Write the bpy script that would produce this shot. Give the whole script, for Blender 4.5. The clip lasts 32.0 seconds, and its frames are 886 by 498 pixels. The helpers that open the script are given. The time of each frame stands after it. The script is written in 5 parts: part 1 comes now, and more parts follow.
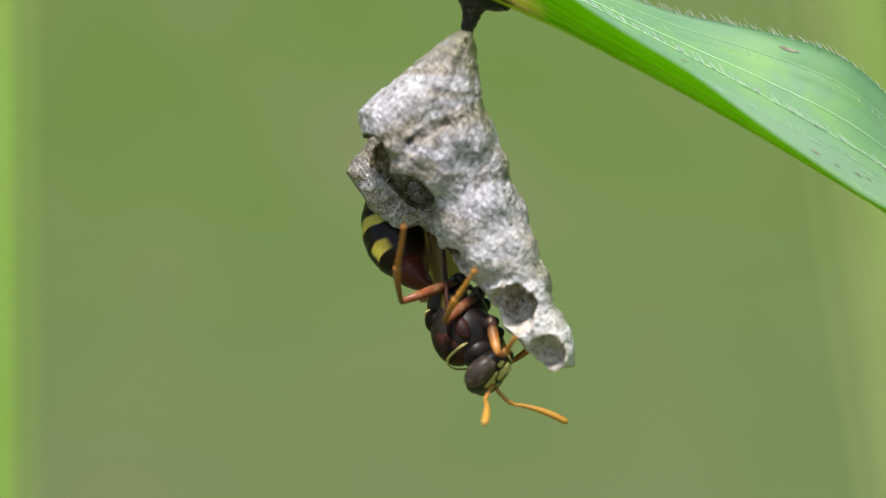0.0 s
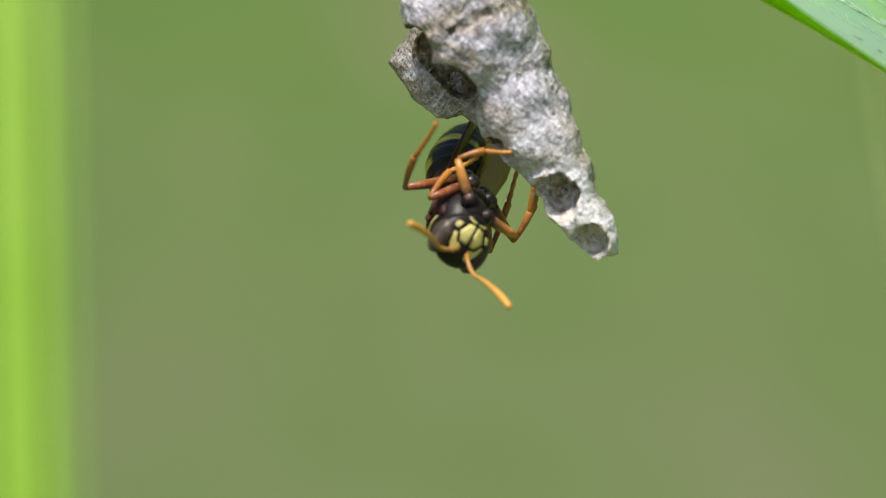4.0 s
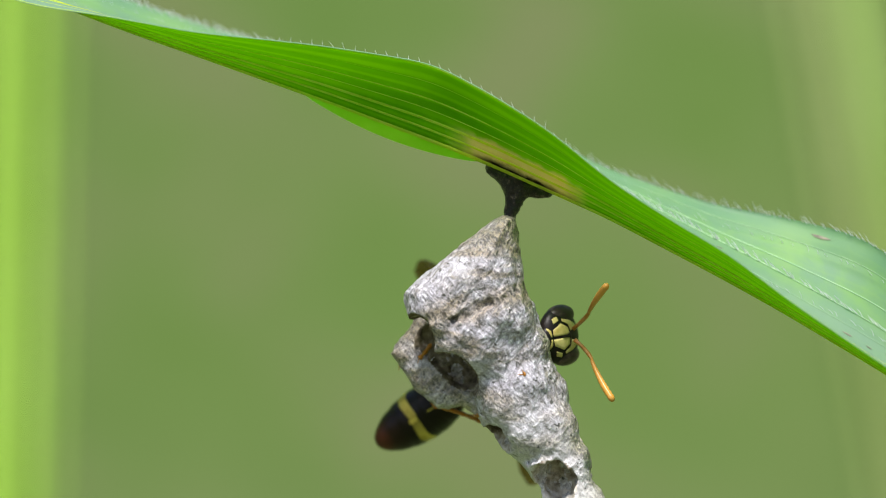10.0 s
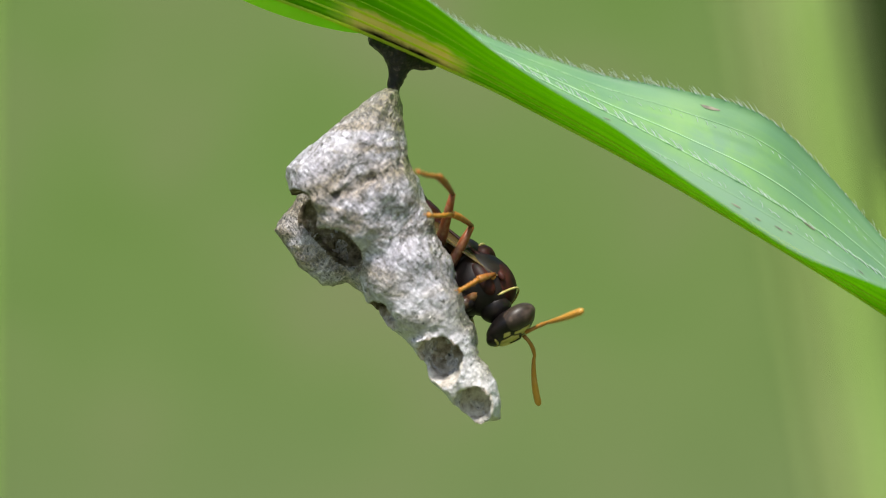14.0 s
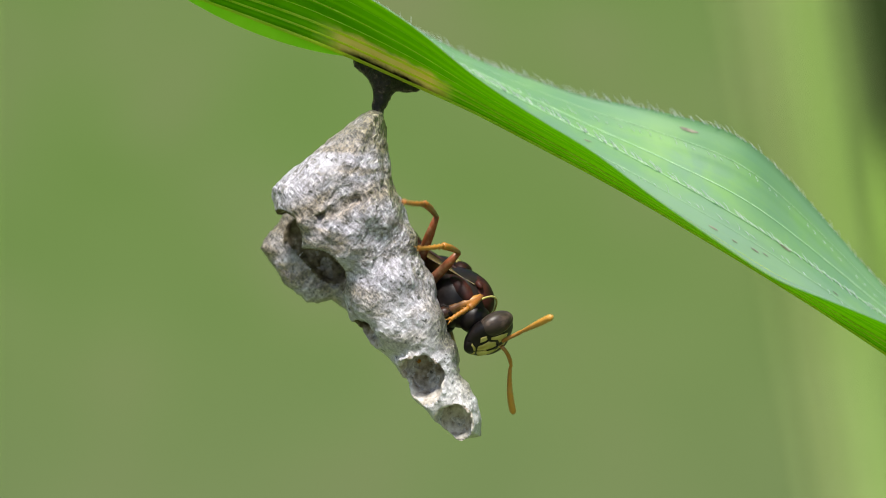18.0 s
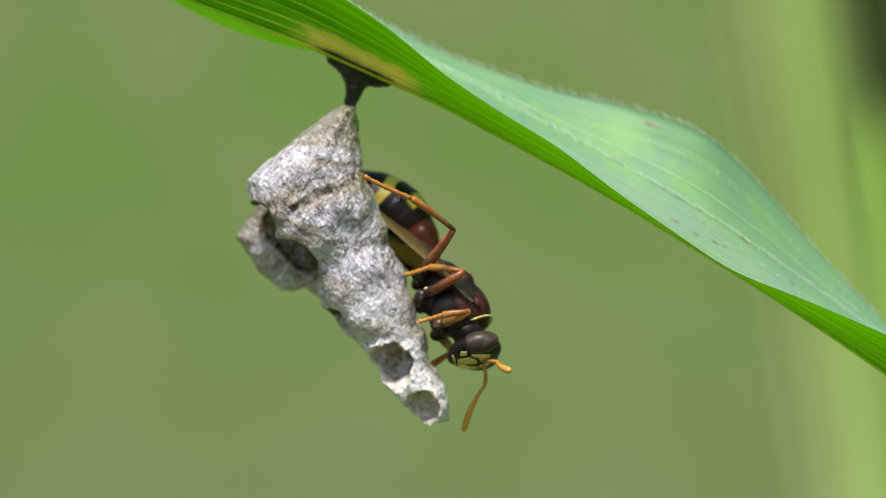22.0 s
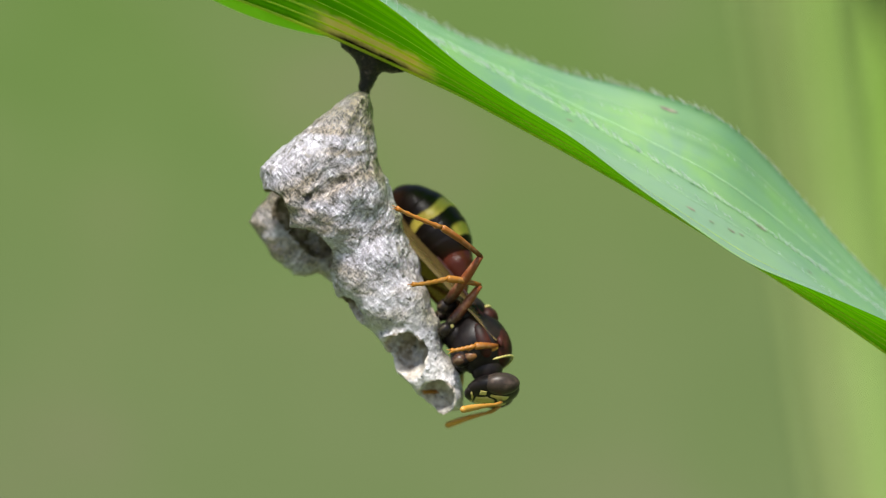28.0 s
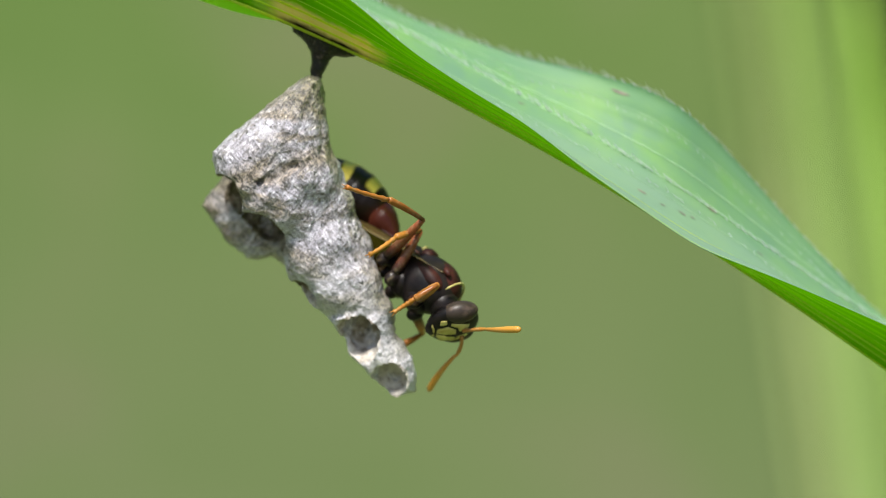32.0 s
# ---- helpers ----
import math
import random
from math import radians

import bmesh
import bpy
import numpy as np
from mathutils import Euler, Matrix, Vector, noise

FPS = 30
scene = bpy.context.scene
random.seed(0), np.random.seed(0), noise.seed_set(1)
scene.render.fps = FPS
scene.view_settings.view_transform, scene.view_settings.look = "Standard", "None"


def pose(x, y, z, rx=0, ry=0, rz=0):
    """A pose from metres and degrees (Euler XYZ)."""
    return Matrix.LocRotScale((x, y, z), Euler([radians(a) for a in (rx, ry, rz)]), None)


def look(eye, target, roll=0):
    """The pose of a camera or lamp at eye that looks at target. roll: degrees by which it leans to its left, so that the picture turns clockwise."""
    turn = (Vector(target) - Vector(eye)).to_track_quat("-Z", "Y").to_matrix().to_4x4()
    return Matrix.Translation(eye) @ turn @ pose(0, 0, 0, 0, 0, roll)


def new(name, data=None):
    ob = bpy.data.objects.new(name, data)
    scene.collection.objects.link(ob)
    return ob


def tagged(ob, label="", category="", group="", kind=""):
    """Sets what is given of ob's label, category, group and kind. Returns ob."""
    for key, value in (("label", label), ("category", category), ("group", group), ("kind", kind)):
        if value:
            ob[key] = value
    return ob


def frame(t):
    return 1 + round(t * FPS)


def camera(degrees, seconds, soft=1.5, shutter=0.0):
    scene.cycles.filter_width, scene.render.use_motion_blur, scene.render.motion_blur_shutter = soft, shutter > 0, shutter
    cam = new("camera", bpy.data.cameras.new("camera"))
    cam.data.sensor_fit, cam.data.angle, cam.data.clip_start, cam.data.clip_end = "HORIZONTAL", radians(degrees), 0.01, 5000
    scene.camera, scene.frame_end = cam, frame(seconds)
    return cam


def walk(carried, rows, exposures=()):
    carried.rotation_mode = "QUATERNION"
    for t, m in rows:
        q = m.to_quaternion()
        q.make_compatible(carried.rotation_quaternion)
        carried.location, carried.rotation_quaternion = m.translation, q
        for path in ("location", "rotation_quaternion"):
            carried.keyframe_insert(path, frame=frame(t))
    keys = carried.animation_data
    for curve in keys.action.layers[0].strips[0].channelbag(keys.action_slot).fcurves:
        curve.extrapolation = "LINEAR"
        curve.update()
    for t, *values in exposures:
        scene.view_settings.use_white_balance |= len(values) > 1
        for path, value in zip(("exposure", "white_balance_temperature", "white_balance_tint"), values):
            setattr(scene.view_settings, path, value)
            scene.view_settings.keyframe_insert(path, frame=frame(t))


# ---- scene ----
MM = 0.001
HEIGHT = 0.9  # the nest hangs this high over the ground, in metres


def at(x, y, z, rx=0, ry=0, rz=0):
    """A pose in millimetres from the point where the nest hangs."""
    return pose(x * MM, y * MM, z * MM + HEIGHT, rx, ry, rz)


# ---------------------------------------------------------------- camera
cam = camera(20.0, 32.0, soft=1.0)
cam.data.dof.use_dof = True
cam.data.dof.focus_distance = 0.1014
cam.data.dof.aperture_fstop = 34.0
walk(cam, [
    (0.0, at(3.80, -97.95, -7.54, 89.898, 0.159, 3.322)),
    (0.5, at(5.10, -97.53, -7.15, 89.411, 0.379, 3.142)),
    (1.0, at(7.61, -96.75, -7.04, 88.991, 1.326, 3.051)),
    (1.5, at(6.26, -97.19, -6.96, 89.240, 0.846, 3.347)),
    (2.0, at(4.96, -97.35, -6.71, 89.070, 0.378, 3.081)),
    (2.5, at(5.45, -97.17, -6.30, 89.131, 0.784, 2.942)),
    (3.0, at(4.13, -97.17, -6.53, 87.391, 0.335, 2.781)),
    (3.5, at(4.74, -98.13, -6.98, 86.702, 0.720, 3.710)),
    (4.0, at(4.15, -98.24, -7.21, 87.205, 0.684, 4.485)),
    (4.5, at(4.94, -97.61, -7.84, 87.571, 1.107, 4.746)),
    (6.5, at(4.52, -98.96, -10.81, 90.899, 0.315, 4.085)),
    (7.0, at(4.16, -97.46, -11.04, 91.169, 0.244, 4.225)),
    (7.5, at(2.28, -98.08, -11.52, 92.538, -0.477, 4.135)),
    (8.0, at(4.88, -97.61, -11.23, 93.965, 0.598, 4.474)),
    (8.5, at(4.13, -98.06, -11.48, 94.404, 0.135, 4.574)),
    (9.0, at(5.07, -99.14, -10.83, 95.401, -0.070, 4.721)),
    (9.5, at(5.94, -100.79, -11.07, 96.496, 0.367, 4.297)),
    (10.0, at(3.81, -100.89, -11.73, 96.301, -0.284, 4.184)),
    (10.5, at(4.34, -100.23, -12.22, 96.983, 0.106, 4.212)),
    (11.0, at(4.21, -100.58, -12.26, 97.202, -0.070, 4.659)),
    (11.5, at(3.79, -100.46, -12.80, 95.000, -0.067, 3.960)),
    (12.0, at(5.75, -98.98, -12.20, 93.435, 0.091, 3.766)),
    (12.5, at(6.36, -98.16, -11.29, 92.918, 0.497, 2.844)),
    (13.0, at(4.88, -97.46, -11.44, 91.842, 0.043, 3.570)),
    (13.5, at(4.11, -98.83, -11.52, 92.816, -0.232, 2.887)),
    (14.0, at(5.70, -98.89, -11.69, 93.512, 0.372, 2.725)),
    (14.5, at(3.70, -99.38, -11.94, 92.813, -0.448, 2.518)),
    (16.5, at(3.90, -101.01, -9.69, 92.281, -0.262, 2.898)),
    (17.0, at(4.94, -101.25, -9.49, 92.035, 0.131, 2.661)),
    (17.5, at(5.02, -100.91, -9.19, 92.307, -0.161, 2.663)),
    (18.0, at(6.23, -100.94, -9.09, 92.430, 0.066, 2.551)),
    (18.5, at(6.54, -100.79, -8.90, 91.712, 0.112, 2.508)),
    (19.0, at(7.34, -101.20, -8.08, 91.239, -0.144, 2.965)),
    (19.5, at(7.73, -101.09, -7.97, 91.231, 0.166, 2.736)),
    (20.0, at(6.81, -101.82, -8.15, 92.164, -0.433, 3.059)),
    (20.5, at(6.99, -103.28, -7.22, 93.106, -0.312, 2.670)),
    (21.0, at(9.58, -103.40, -7.45, 93.390, 0.458, 2.574)),
    (21.5, at(7.72, -104.51, -8.14, 92.786, -0.142, 2.802)),
    (22.0, at(7.44, -104.19, -8.03, 91.564, -0.144, 2.433)),
    (22.5, at(9.84, -103.63, -7.63, 91.145, 0.304, 2.018)),
    (23.0, at(10.77, -103.60, -7.34, 89.713, 0.587, 2.922)),
    (23.5, at(9.28, -103.09, -7.13, 89.747, 0.212, 2.759)),
    (24.0, at(11.03, -103.44, -6.99, 89.922, 0.828, 2.660)),
    (24.5, at(7.67, -103.74, -7.43, 89.096, -0.129, 3.055)),
    (26.5, at(5.70, -103.71, -1.12, 86.446, -0.184, 2.560)),
    (27.0, at(4.16, -104.08, -2.21, 86.053, -0.734, 2.528)),
    (27.5, at(8.41, -103.92, -2.67, 87.306, -0.224, 2.417)),
    (28.0, at(6.60, -103.57, -3.02, 88.550, -0.283, 2.333)),
    (28.5, at(9.03, -104.77, -3.30, 88.771, 0.233, 2.833)),
    (29.0, at(7.69, -102.97, -3.14, 88.293, 0.178, 2.321)),
    (29.5, at(4.99, -103.78, -2.90, 87.659, -0.759, 2.151)),
    (30.0, at(6.77, -104.24, -2.65, 87.734, -0.379, 1.915)),
    (30.5, at(5.36, -102.90, -2.24, 88.508, -0.243, 1.918)),
    (31.0, at(7.70, -103.02, -1.89, 88.335, -0.041, 2.458)),
    (31.5, at(6.08, -103.84, -1.87, 87.557, -0.485, 1.683)),
    (32.0, at(7.66, -103.90, -1.75, 87.489, -0.092, 1.812)),
])

# ---------------------------------------------------------------- sky and sun
SUN_ELEV, SUN_TURN = 62.0, 193.0
world = bpy.data.worlds.new("sky")
scene.world = world
world.use_nodes = True
wn = world.node_tree.nodes
sky = wn.new("ShaderNodeTexSky")
sky.sky_type, sky.sun_disc = "NISHITA", False
sky.sun_elevation, sky.sun_rotation = radians(SUN_ELEV), radians(SUN_TURN)
sky.air_density, sky.dust_density = 1.0, 2.0
world.node_tree.links.new(sky.outputs[0], wn["Background"].inputs[0])
wn["Background"].inputs[1].default_value = 0.09
sun = new("sun", bpy.data.lights.new("sun", "SUN"))
sun.data.energy, sun.data.angle, sun.data.color = 3.2, radians(9), (1.0, 0.97, 0.92)
sun_dir = Vector((math.sin(radians(SUN_TURN)) * math.cos(radians(SUN_ELEV)),
                  math.cos(radians(SUN_TURN)) * math.cos(radians(SUN_ELEV)), math.sin(radians(SUN_ELEV))))
sun.matrix_world = look(sun_dir * 5, (0, 0, 0))
scene.view_settings.exposure = 0.95


# ---------------------------------------------------------------- materials
class Mat:
    """A node material in the making."""

    def __init__(self, name, rough=0.6, spec=0.4):
        self.m = bpy.data.materials.new(name)
        self.m.use_nodes = True
        self.n, self.l = self.m.node_tree.nodes, self.m.node_tree.links
        self.b = self.n["Principled BSDF"]
        self.b.inputs["Roughness"].default_value = rough
        self.b.inputs["Specular IOR Level"].default_value = spec
        self.coord = self.n.new("ShaderNodeTexCoord")

    def link(self, a, b):
        self.l.new(a, b)

    def set(self, socket, value):
        if isinstance(value, (int, float)):
            socket.default_value = value
        elif isinstance(value, tuple):
            socket.default_value = value if len(value) == 4 or len(socket.default_value) == 3 else (*value, 1)
        else:
            self.l.new(value, socket)

    def scaled(self, scale=(1, 1, 1), kind="Object"):
        mp = self.n.new("ShaderNodeMapping")
        mp.inputs["Scale"].default_value = scale
        self.l.new(self.coord.outputs[kind], mp.inputs[0])
        return mp.outputs[0]

    def noise(self, scale, detail=4, rough=0.55, vec=None, distort=0.0):
        t = self.n.new("ShaderNodeTexNoise")
        t.inputs["Scale"].default_value, t.inputs["Detail"].default_value = scale, detail
        t.inputs["Roughness"].default_value, t.inputs["Distortion"].default_value = rough, distort
        self.l.new(vec or self.coord.outputs["Object"], t.inputs["Vector"])
        return t.outputs[0]

    def ramp(self, fac, stops, smooth=False):
        r = self.n.new("ShaderNodeValToRGB")
        r.color_ramp.interpolation = "EASE" if smooth else "LINEAR"
        while len(r.color_ramp.elements) < len(stops):
            r.color_ramp.elements.new(0.5)
        for e, (p, c) in zip(r.color_ramp.elements, stops):
            e.position, e.color = p, (*c, 1) if isinstance(c, tuple) else (c, c, c, 1)
        self.set(r.inputs[0], fac)
        return r.outputs[0]

    def math(self, op, a, b=0.0, clamp=False):
        k = self.n.new("ShaderNodeMath")
        k.operation, k.use_clamp = op, clamp
        self.set(k.inputs[0], a), self.set(k.inputs[1], b)
        return k.outputs[0]

    def mix(self, fac, a, b, blend="MIX"):
        k = self.n.new("ShaderNodeMix")
        k.data_type, k.blend_type = "RGBA", blend
        self.set(k.inputs[0], fac), self.set(k.inputs[6], a), self.set(k.inputs[7], b)
        return k.outputs[2]

    def axis(self, n, kind="Object"):
        s = self.n.new("ShaderNodeSeparateXYZ")
        self.l.new(self.coord.outputs[kind], s.inputs[0])
        return s.outputs[n]

    def color(self, c):
        self.set(self.b.inputs["Base Color"], c)
        return self

    def bump(self, height, strength=0.5, distance=0.00005):
        k = self.n.new("ShaderNodeBump")
        k.inputs["Strength"].default_value, k.inputs["Distance"].default_value = strength, distance
        self.set(k.inputs["Height"], height)
        self.l.new(k.outputs[0], self.b.inputs["Normal"])
        return self

    def translucent(self, color, amount):
        out = self.n["Material Output"]
        t, x = self.n.new("ShaderNodeBsdfTranslucent"), self.n.new("ShaderNodeMixShader")
        self.set(t.inputs[0], color)
        self.set(x.inputs[0], amount)
        self.l.new(self.b.outputs[0], x.inputs[1])
        self.l.new(t.outputs[0], x.inputs[2])
        self.l.new(x.outputs[0], out.inputs[0])
        return self


def make_paper():
    """Grey wasp paper: matted fibres with silvery glints put into their colour, brown and olive stains, black specks.
    """
    m = Mat("wasp_paper", 0.36, 0.9)
    lay = m.ramp(m.noise(800, 3, 0.6), [(0.47, 0.0), (0.53, 1.0)])

    def strands(angle, scale, seed):
        k = m.n.new("ShaderNodeMapping")
        k.inputs["Rotation"].default_value = (0.3, angle, 0.2)
        k.inputs["Location"].default_value = (seed, 0, 0)
        k2 = m.n.new("ShaderNodeMapping")
        k2.inputs["Scale"].default_value = (1.0, 1.0, 0.3)
        m.link(m.coord.outputs["Object"], k.inputs[0])
        m.link(k.outputs[0], k2.inputs[0])
        return m.noise(scale, 4, 0.65, k2.outputs[0], 0.15)

    fibre = m.math("SUBTRACT", m.math("MAXIMUM", strands(0.6, 10500, 0.1), strands(-0.7, 10500, 0.4)), 0.045)
    crisp = m.ramp(fibre, [(0.44, 0.0), (0.6, 1.0)])
    clump = m.mix(lay, strands(0.8, 4600, 0.2), strands(-0.5, 4600, 0.7))
    patch = m.noise(520, 3, 0.5)
    band = m.noise(520, 4, 0.6, m.scaled((0.45, 0.45, 1.1)), 0.8)
    # grey fibres; the near-white end of the ramp paints their glints
    c = m.ramp(m.math("ADD", m.math("MULTIPLY", fibre, 0.6), m.math("MULTIPLY", clump, 0.4)),
               [(0.36, (0.075, 0.062, 0.052)), (0.43, (0.18, 0.163, 0.172)), (0.53, (0.425, 0.395, 0.45)), (0.62, (0.98, 0.935, 1.0))])
    tan = m.mix(crisp, (0.06, 0.042, 0.02, 1), (0.44, 0.34, 0.22, 1))
    c = m.mix(m.ramp(band, [(0.455, 0.0), (0.585, 0.78)]), c, tan)
    rim = m.noise(900, 4, 0.6, None, 1.2)
    c = m.mix(m.ramp(rim, [(0.57, 0.0), (0.64, 0.7)]), c, m.mix(crisp, (0.03, 0.022, 0.01, 1), (0.26, 0.21, 0.13, 1)))
    c = m.mix(m.ramp(patch, [(0.54, 0.0), (0.64, 0.3)]), c, (0.66, 0.64, 0.7, 1))
    z = m.axis(2)
    belt = m.math("ABSOLUTE", m.math("ADD", m.math("SUBTRACT", m.math("MULTIPLY", z, 1000.0), m.math("MULTIPLY", m.axis(0), 400.0)), m.math("ADD", m.math("MULTIPLY", patch, 2.4), 2.2)))
    c = m.mix(m.ramp(belt, [(0.15, 0.85), (0.85, 0.0)]), c, m.mix(crisp, (0.06, 0.042, 0.022, 1), (0.42, 0.335, 0.24, 1)))
    low = m.ramp(m.math("MULTIPLY", z, -70.0), [(0.5, 0.0), (0.8, 0.75)])
    c = m.mix(low, c, m.mix(crisp, (0.5, 0.47, 0.455, 1), (0.9, 0.87, 0.86, 1)))
    top = m.ramp(m.math("ADD", m.math("MULTIPLY", z, -190.0), m.math("MULTIPLY", patch, 1.3)), [(0.6, 0.92), (1.8, 0.0)])
    c = m.mix(top, c, m.mix(crisp, (0.03, 0.024, 0.01, 1), (0.33, 0.275, 0.155, 1)))
    edge = m.ramp(m.math("ADD", m.math("MULTIPLY", m.axis(0), 600.0), m.math("ADD", m.math("MULTIPLY", z, 210.0), m.math("MULTIPLY", patch, 2.0))),
                  [(0.6, 0.0), (0.9, 0.8)])
    c = m.mix(edge, c, m.mix(crisp, (0.05, 0.04, 0.018, 1), (0.42, 0.385, 0.25, 1)))
    speck = m.noise(4200, 2, 0.5)
    c = m.mix(m.ramp(speck, [(0.66, 0.0), (0.7, 0.9)]), c, (0.04, 0.035, 0.028, 1))
    m.color(c)
    h = m.math("ADD", m.math("MULTIPLY", clump, 1.1), m.math("MULTIPLY", fibre, 0.8))
    m.bump(h, 0.9, 0.00012)
    m.set(m.b.inputs["Roughness"], m.ramp(fibre, [(0.42, 0.5), (0.6, 0.16)]))
    return m.m


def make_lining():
    """The raw inside of the cells: brown pulp with dark stains and pale flecks, the shade of the hollows put into its
    colour.
    """
    m = Mat("shaded_cell_lining", 0.8, 0.2)
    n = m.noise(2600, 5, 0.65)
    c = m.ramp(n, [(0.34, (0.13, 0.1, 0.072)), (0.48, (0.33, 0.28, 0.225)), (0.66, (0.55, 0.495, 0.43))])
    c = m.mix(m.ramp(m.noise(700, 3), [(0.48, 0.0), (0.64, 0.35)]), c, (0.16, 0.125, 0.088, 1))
    upper_shade = m.ramp(m.math("MULTIPLY", m.axis(2), -100.0), [(0.78, 0.8), (0.9, 0.0)])  # deep shade of the upper cells, put into the colour
    c = m.mix(upper_shade, c, m.ramp(n, [(0.36, (0.03, 0.022, 0.012)), (0.6, (0.15, 0.115, 0.07)), (0.7, (0.4, 0.36, 0.3))]))
    lower_light = m.ramp(m.math("MULTIPLY", m.axis(2), -60.0), [(0.6, 0.0), (0.72, 0.75)])  # light through the thin lowest cells, painted as pale pulp
    c = m.mix(lower_light, c, m.ramp(n, [(0.34, (0.36, 0.3, 0.24)), (0.5, (0.66, 0.6, 0.53)), (0.66, (0.85, 0.8, 0.73))]))
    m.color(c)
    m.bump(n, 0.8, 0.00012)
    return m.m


def make_resin():
    m = Mat("dark_resin", 0.3, 0.45)
    n = m.noise(4200, 5, 0.65)
    m.color(m.ramp(n, [(0.4, (0.003, 0.002, 0.002)), (0.56, (0.025, 0.016, 0.011)), (0.68, (0.2, 0.15, 0.12))]))
    m.bump(n, 1.0, 0.0002)
    return m.m


def make_leaf(name, base, light, dark, waxy, glow):
    """A grass blade: fine parallel veins along its length, mottling."""
    m = Mat(name, 0.62 if waxy else 0.5, 0.5 if waxy else 0.12)
    v = m.n.new("ShaderNodeUVMap").outputs[0]
    sep = m.n.new("ShaderNodeSeparateXYZ")
    m.link(v, sep.inputs[0])
    uneven = m.math("MULTIPLY", m.math("SINE", m.math("MULTIPLY", sep.outputs[1], 29.0)), 1.1)
    vein = m.math("SINE", m.math("ADD", m.math("MULTIPLY", sep.outputs[1], 2 * math.pi * 13), uneven))
    vein2 = m.math("SINE", m.math("MULTIPLY", sep.outputs[1], 2 * math.pi * 47))
    mp = m.n.new("ShaderNodeMapping")
    mp.inputs["Scale"].default_value = (14, 1.6, 1)
    m.link(v, mp.inputs[0])
    blot = m.noise(2.2, 4, 0.6, mp.outputs[0])
    fine = m.noise(9.0, 4, 0.6, mp.outputs[0])
    c = m.ramp(blot, [(0.35, dark), (0.5, base), (0.7, light)])
    c = m.mix(m.ramp(vein, [(0.86, 0.0), (0.99, 0.2 if waxy else 0.3)]), c, (*light, 1))
    c = m.mix(m.ramp(vein2, [(0.5, 0.0), (1.0, 0.08 if waxy else 0.16)]), c, (*dark, 1))
    if waxy:
        across = sep.outputs[1]
        c = m.mix(m.ramp(across, [(0.6, 0.55), (0.7, 0.0)]), c, (0.27, 0.39, 0.29, 1))  # greyish bloom along the fold
        c = m.mix(m.ramp(across, [(0.84, 0.0), (0.97, 0.4)]), c, (0.12, 0.29, 0.14, 1))
        mottle = m.math("MULTIPLY", m.ramp(m.noise(2.6, 4, 0.65, mp.outputs[0], 0.6), [(0.5, 0.0), (0.66, 0.5)]), m.ramp(across, [(0.68, 0.0), (0.75, 1.0), (0.88, 1.0), (0.94, 0.0)]))
        c = m.mix(mottle, c, (0.22, 0.46, 0.09, 1))
        c = m.mix(m.ramp(fine, [(0.7, 0.0), (0.78, 0.4)]), c, (0.1, 0.09, 0.07, 1))
    else:
        c = m.mix(m.ramp(fine, [(0.62, 0.0), (0.74, 0.5)]), c, (0.3, 0.42, 0.04, 1))
    lit = m.mix(0.55 if waxy else 0.8, c, (0.27, 0.72, 0.03, 1) if waxy else (0.72, 0.98, 0.002, 1))
    if not waxy:
        rib = m.math("ADD", m.math("MULTIPLY", vein, 0.5), 0.5)
        lit = m.mix(m.ramp(rib, [(0.45, 0.45), (0.95, 0.0)]), lit, (0.22, 0.56, 0.001, 1))
    # bleached and scorched through where the nest is fixed
    x = m.math("ADD", m.math("MULTIPLY", m.axis(0), 1000.0), m.math("MULTIPLY", m.math("SUBTRACT", fine, 0.5), 1.2))
    along = m.math("MULTIPLY", m.ramp(m.math("ADD", m.math("MULTIPLY", x, 0.1), 0.5), [(0.22, 0.0), (0.34, 1.0)]),
                   m.ramp(m.math("ADD", m.math("MULTIPLY", x, 0.1), 0.5), [(0.7, 1.0), (0.8, 0.0)]))
    off = m.math("ADD", m.math("SUBTRACT", 0.5, sep.outputs[1]), m.math("MULTIPLY", m.math("SUBTRACT", fine, 0.5), 0.08))
    pale = m.math("MULTIPLY", along, m.math("MULTIPLY", m.ramp(off, [(0.135, 1.0), (0.165, 0.0)]), m.ramp(m.math("ADD", off, 0.5), [(0.49, 0.0), (0.5, 1.0)])))
    straw = m.mix(fine, (0.9, 0.72, 0.2, 1), (1.0, 0.92, 0.5, 1))
    lit = m.mix(pale, lit, straw)
    c = m.mix(pale, c, m.mix(fine, (0.8, 0.64, 0.16, 1), (1.0, 0.86, 0.4, 1)))
    near = m.math("MULTIPLY", m.ramp(m.math("ADD", m.math("MULTIPLY", x, 0.1), 0.5), [(0.32, 0.0), (0.4, 1.0)]),
                  m.ramp(m.math("ADD", m.math("MULTIPLY", x, 0.1), 0.5), [(0.6, 1.0), (0.75, 0.0)]))
    burnt = m.math("MULTIPLY", near, m.math("MULTIPLY", m.ramp(off, [(0.015, 1.0), (0.045, 0.0)]), m.ramp(m.math("ADD", off, 0.5), [(0.47, 0.0), (0.48, 1.0)])))
    lit = m.mix(burnt, lit, (0.03, 0.018, 0.008, 1))
    c = m.mix(burnt, c, (0.045, 0.03, 0.015, 1))
    m.color(c)
    m.bump(m.math("ADD", m.math("MULTIPLY", vein, 0.5), m.math("ADD", m.math("MULTIPLY", vein2, 0.0 if waxy else 0.2), fine)), 0.16 if waxy else 0.25, 0.00012)
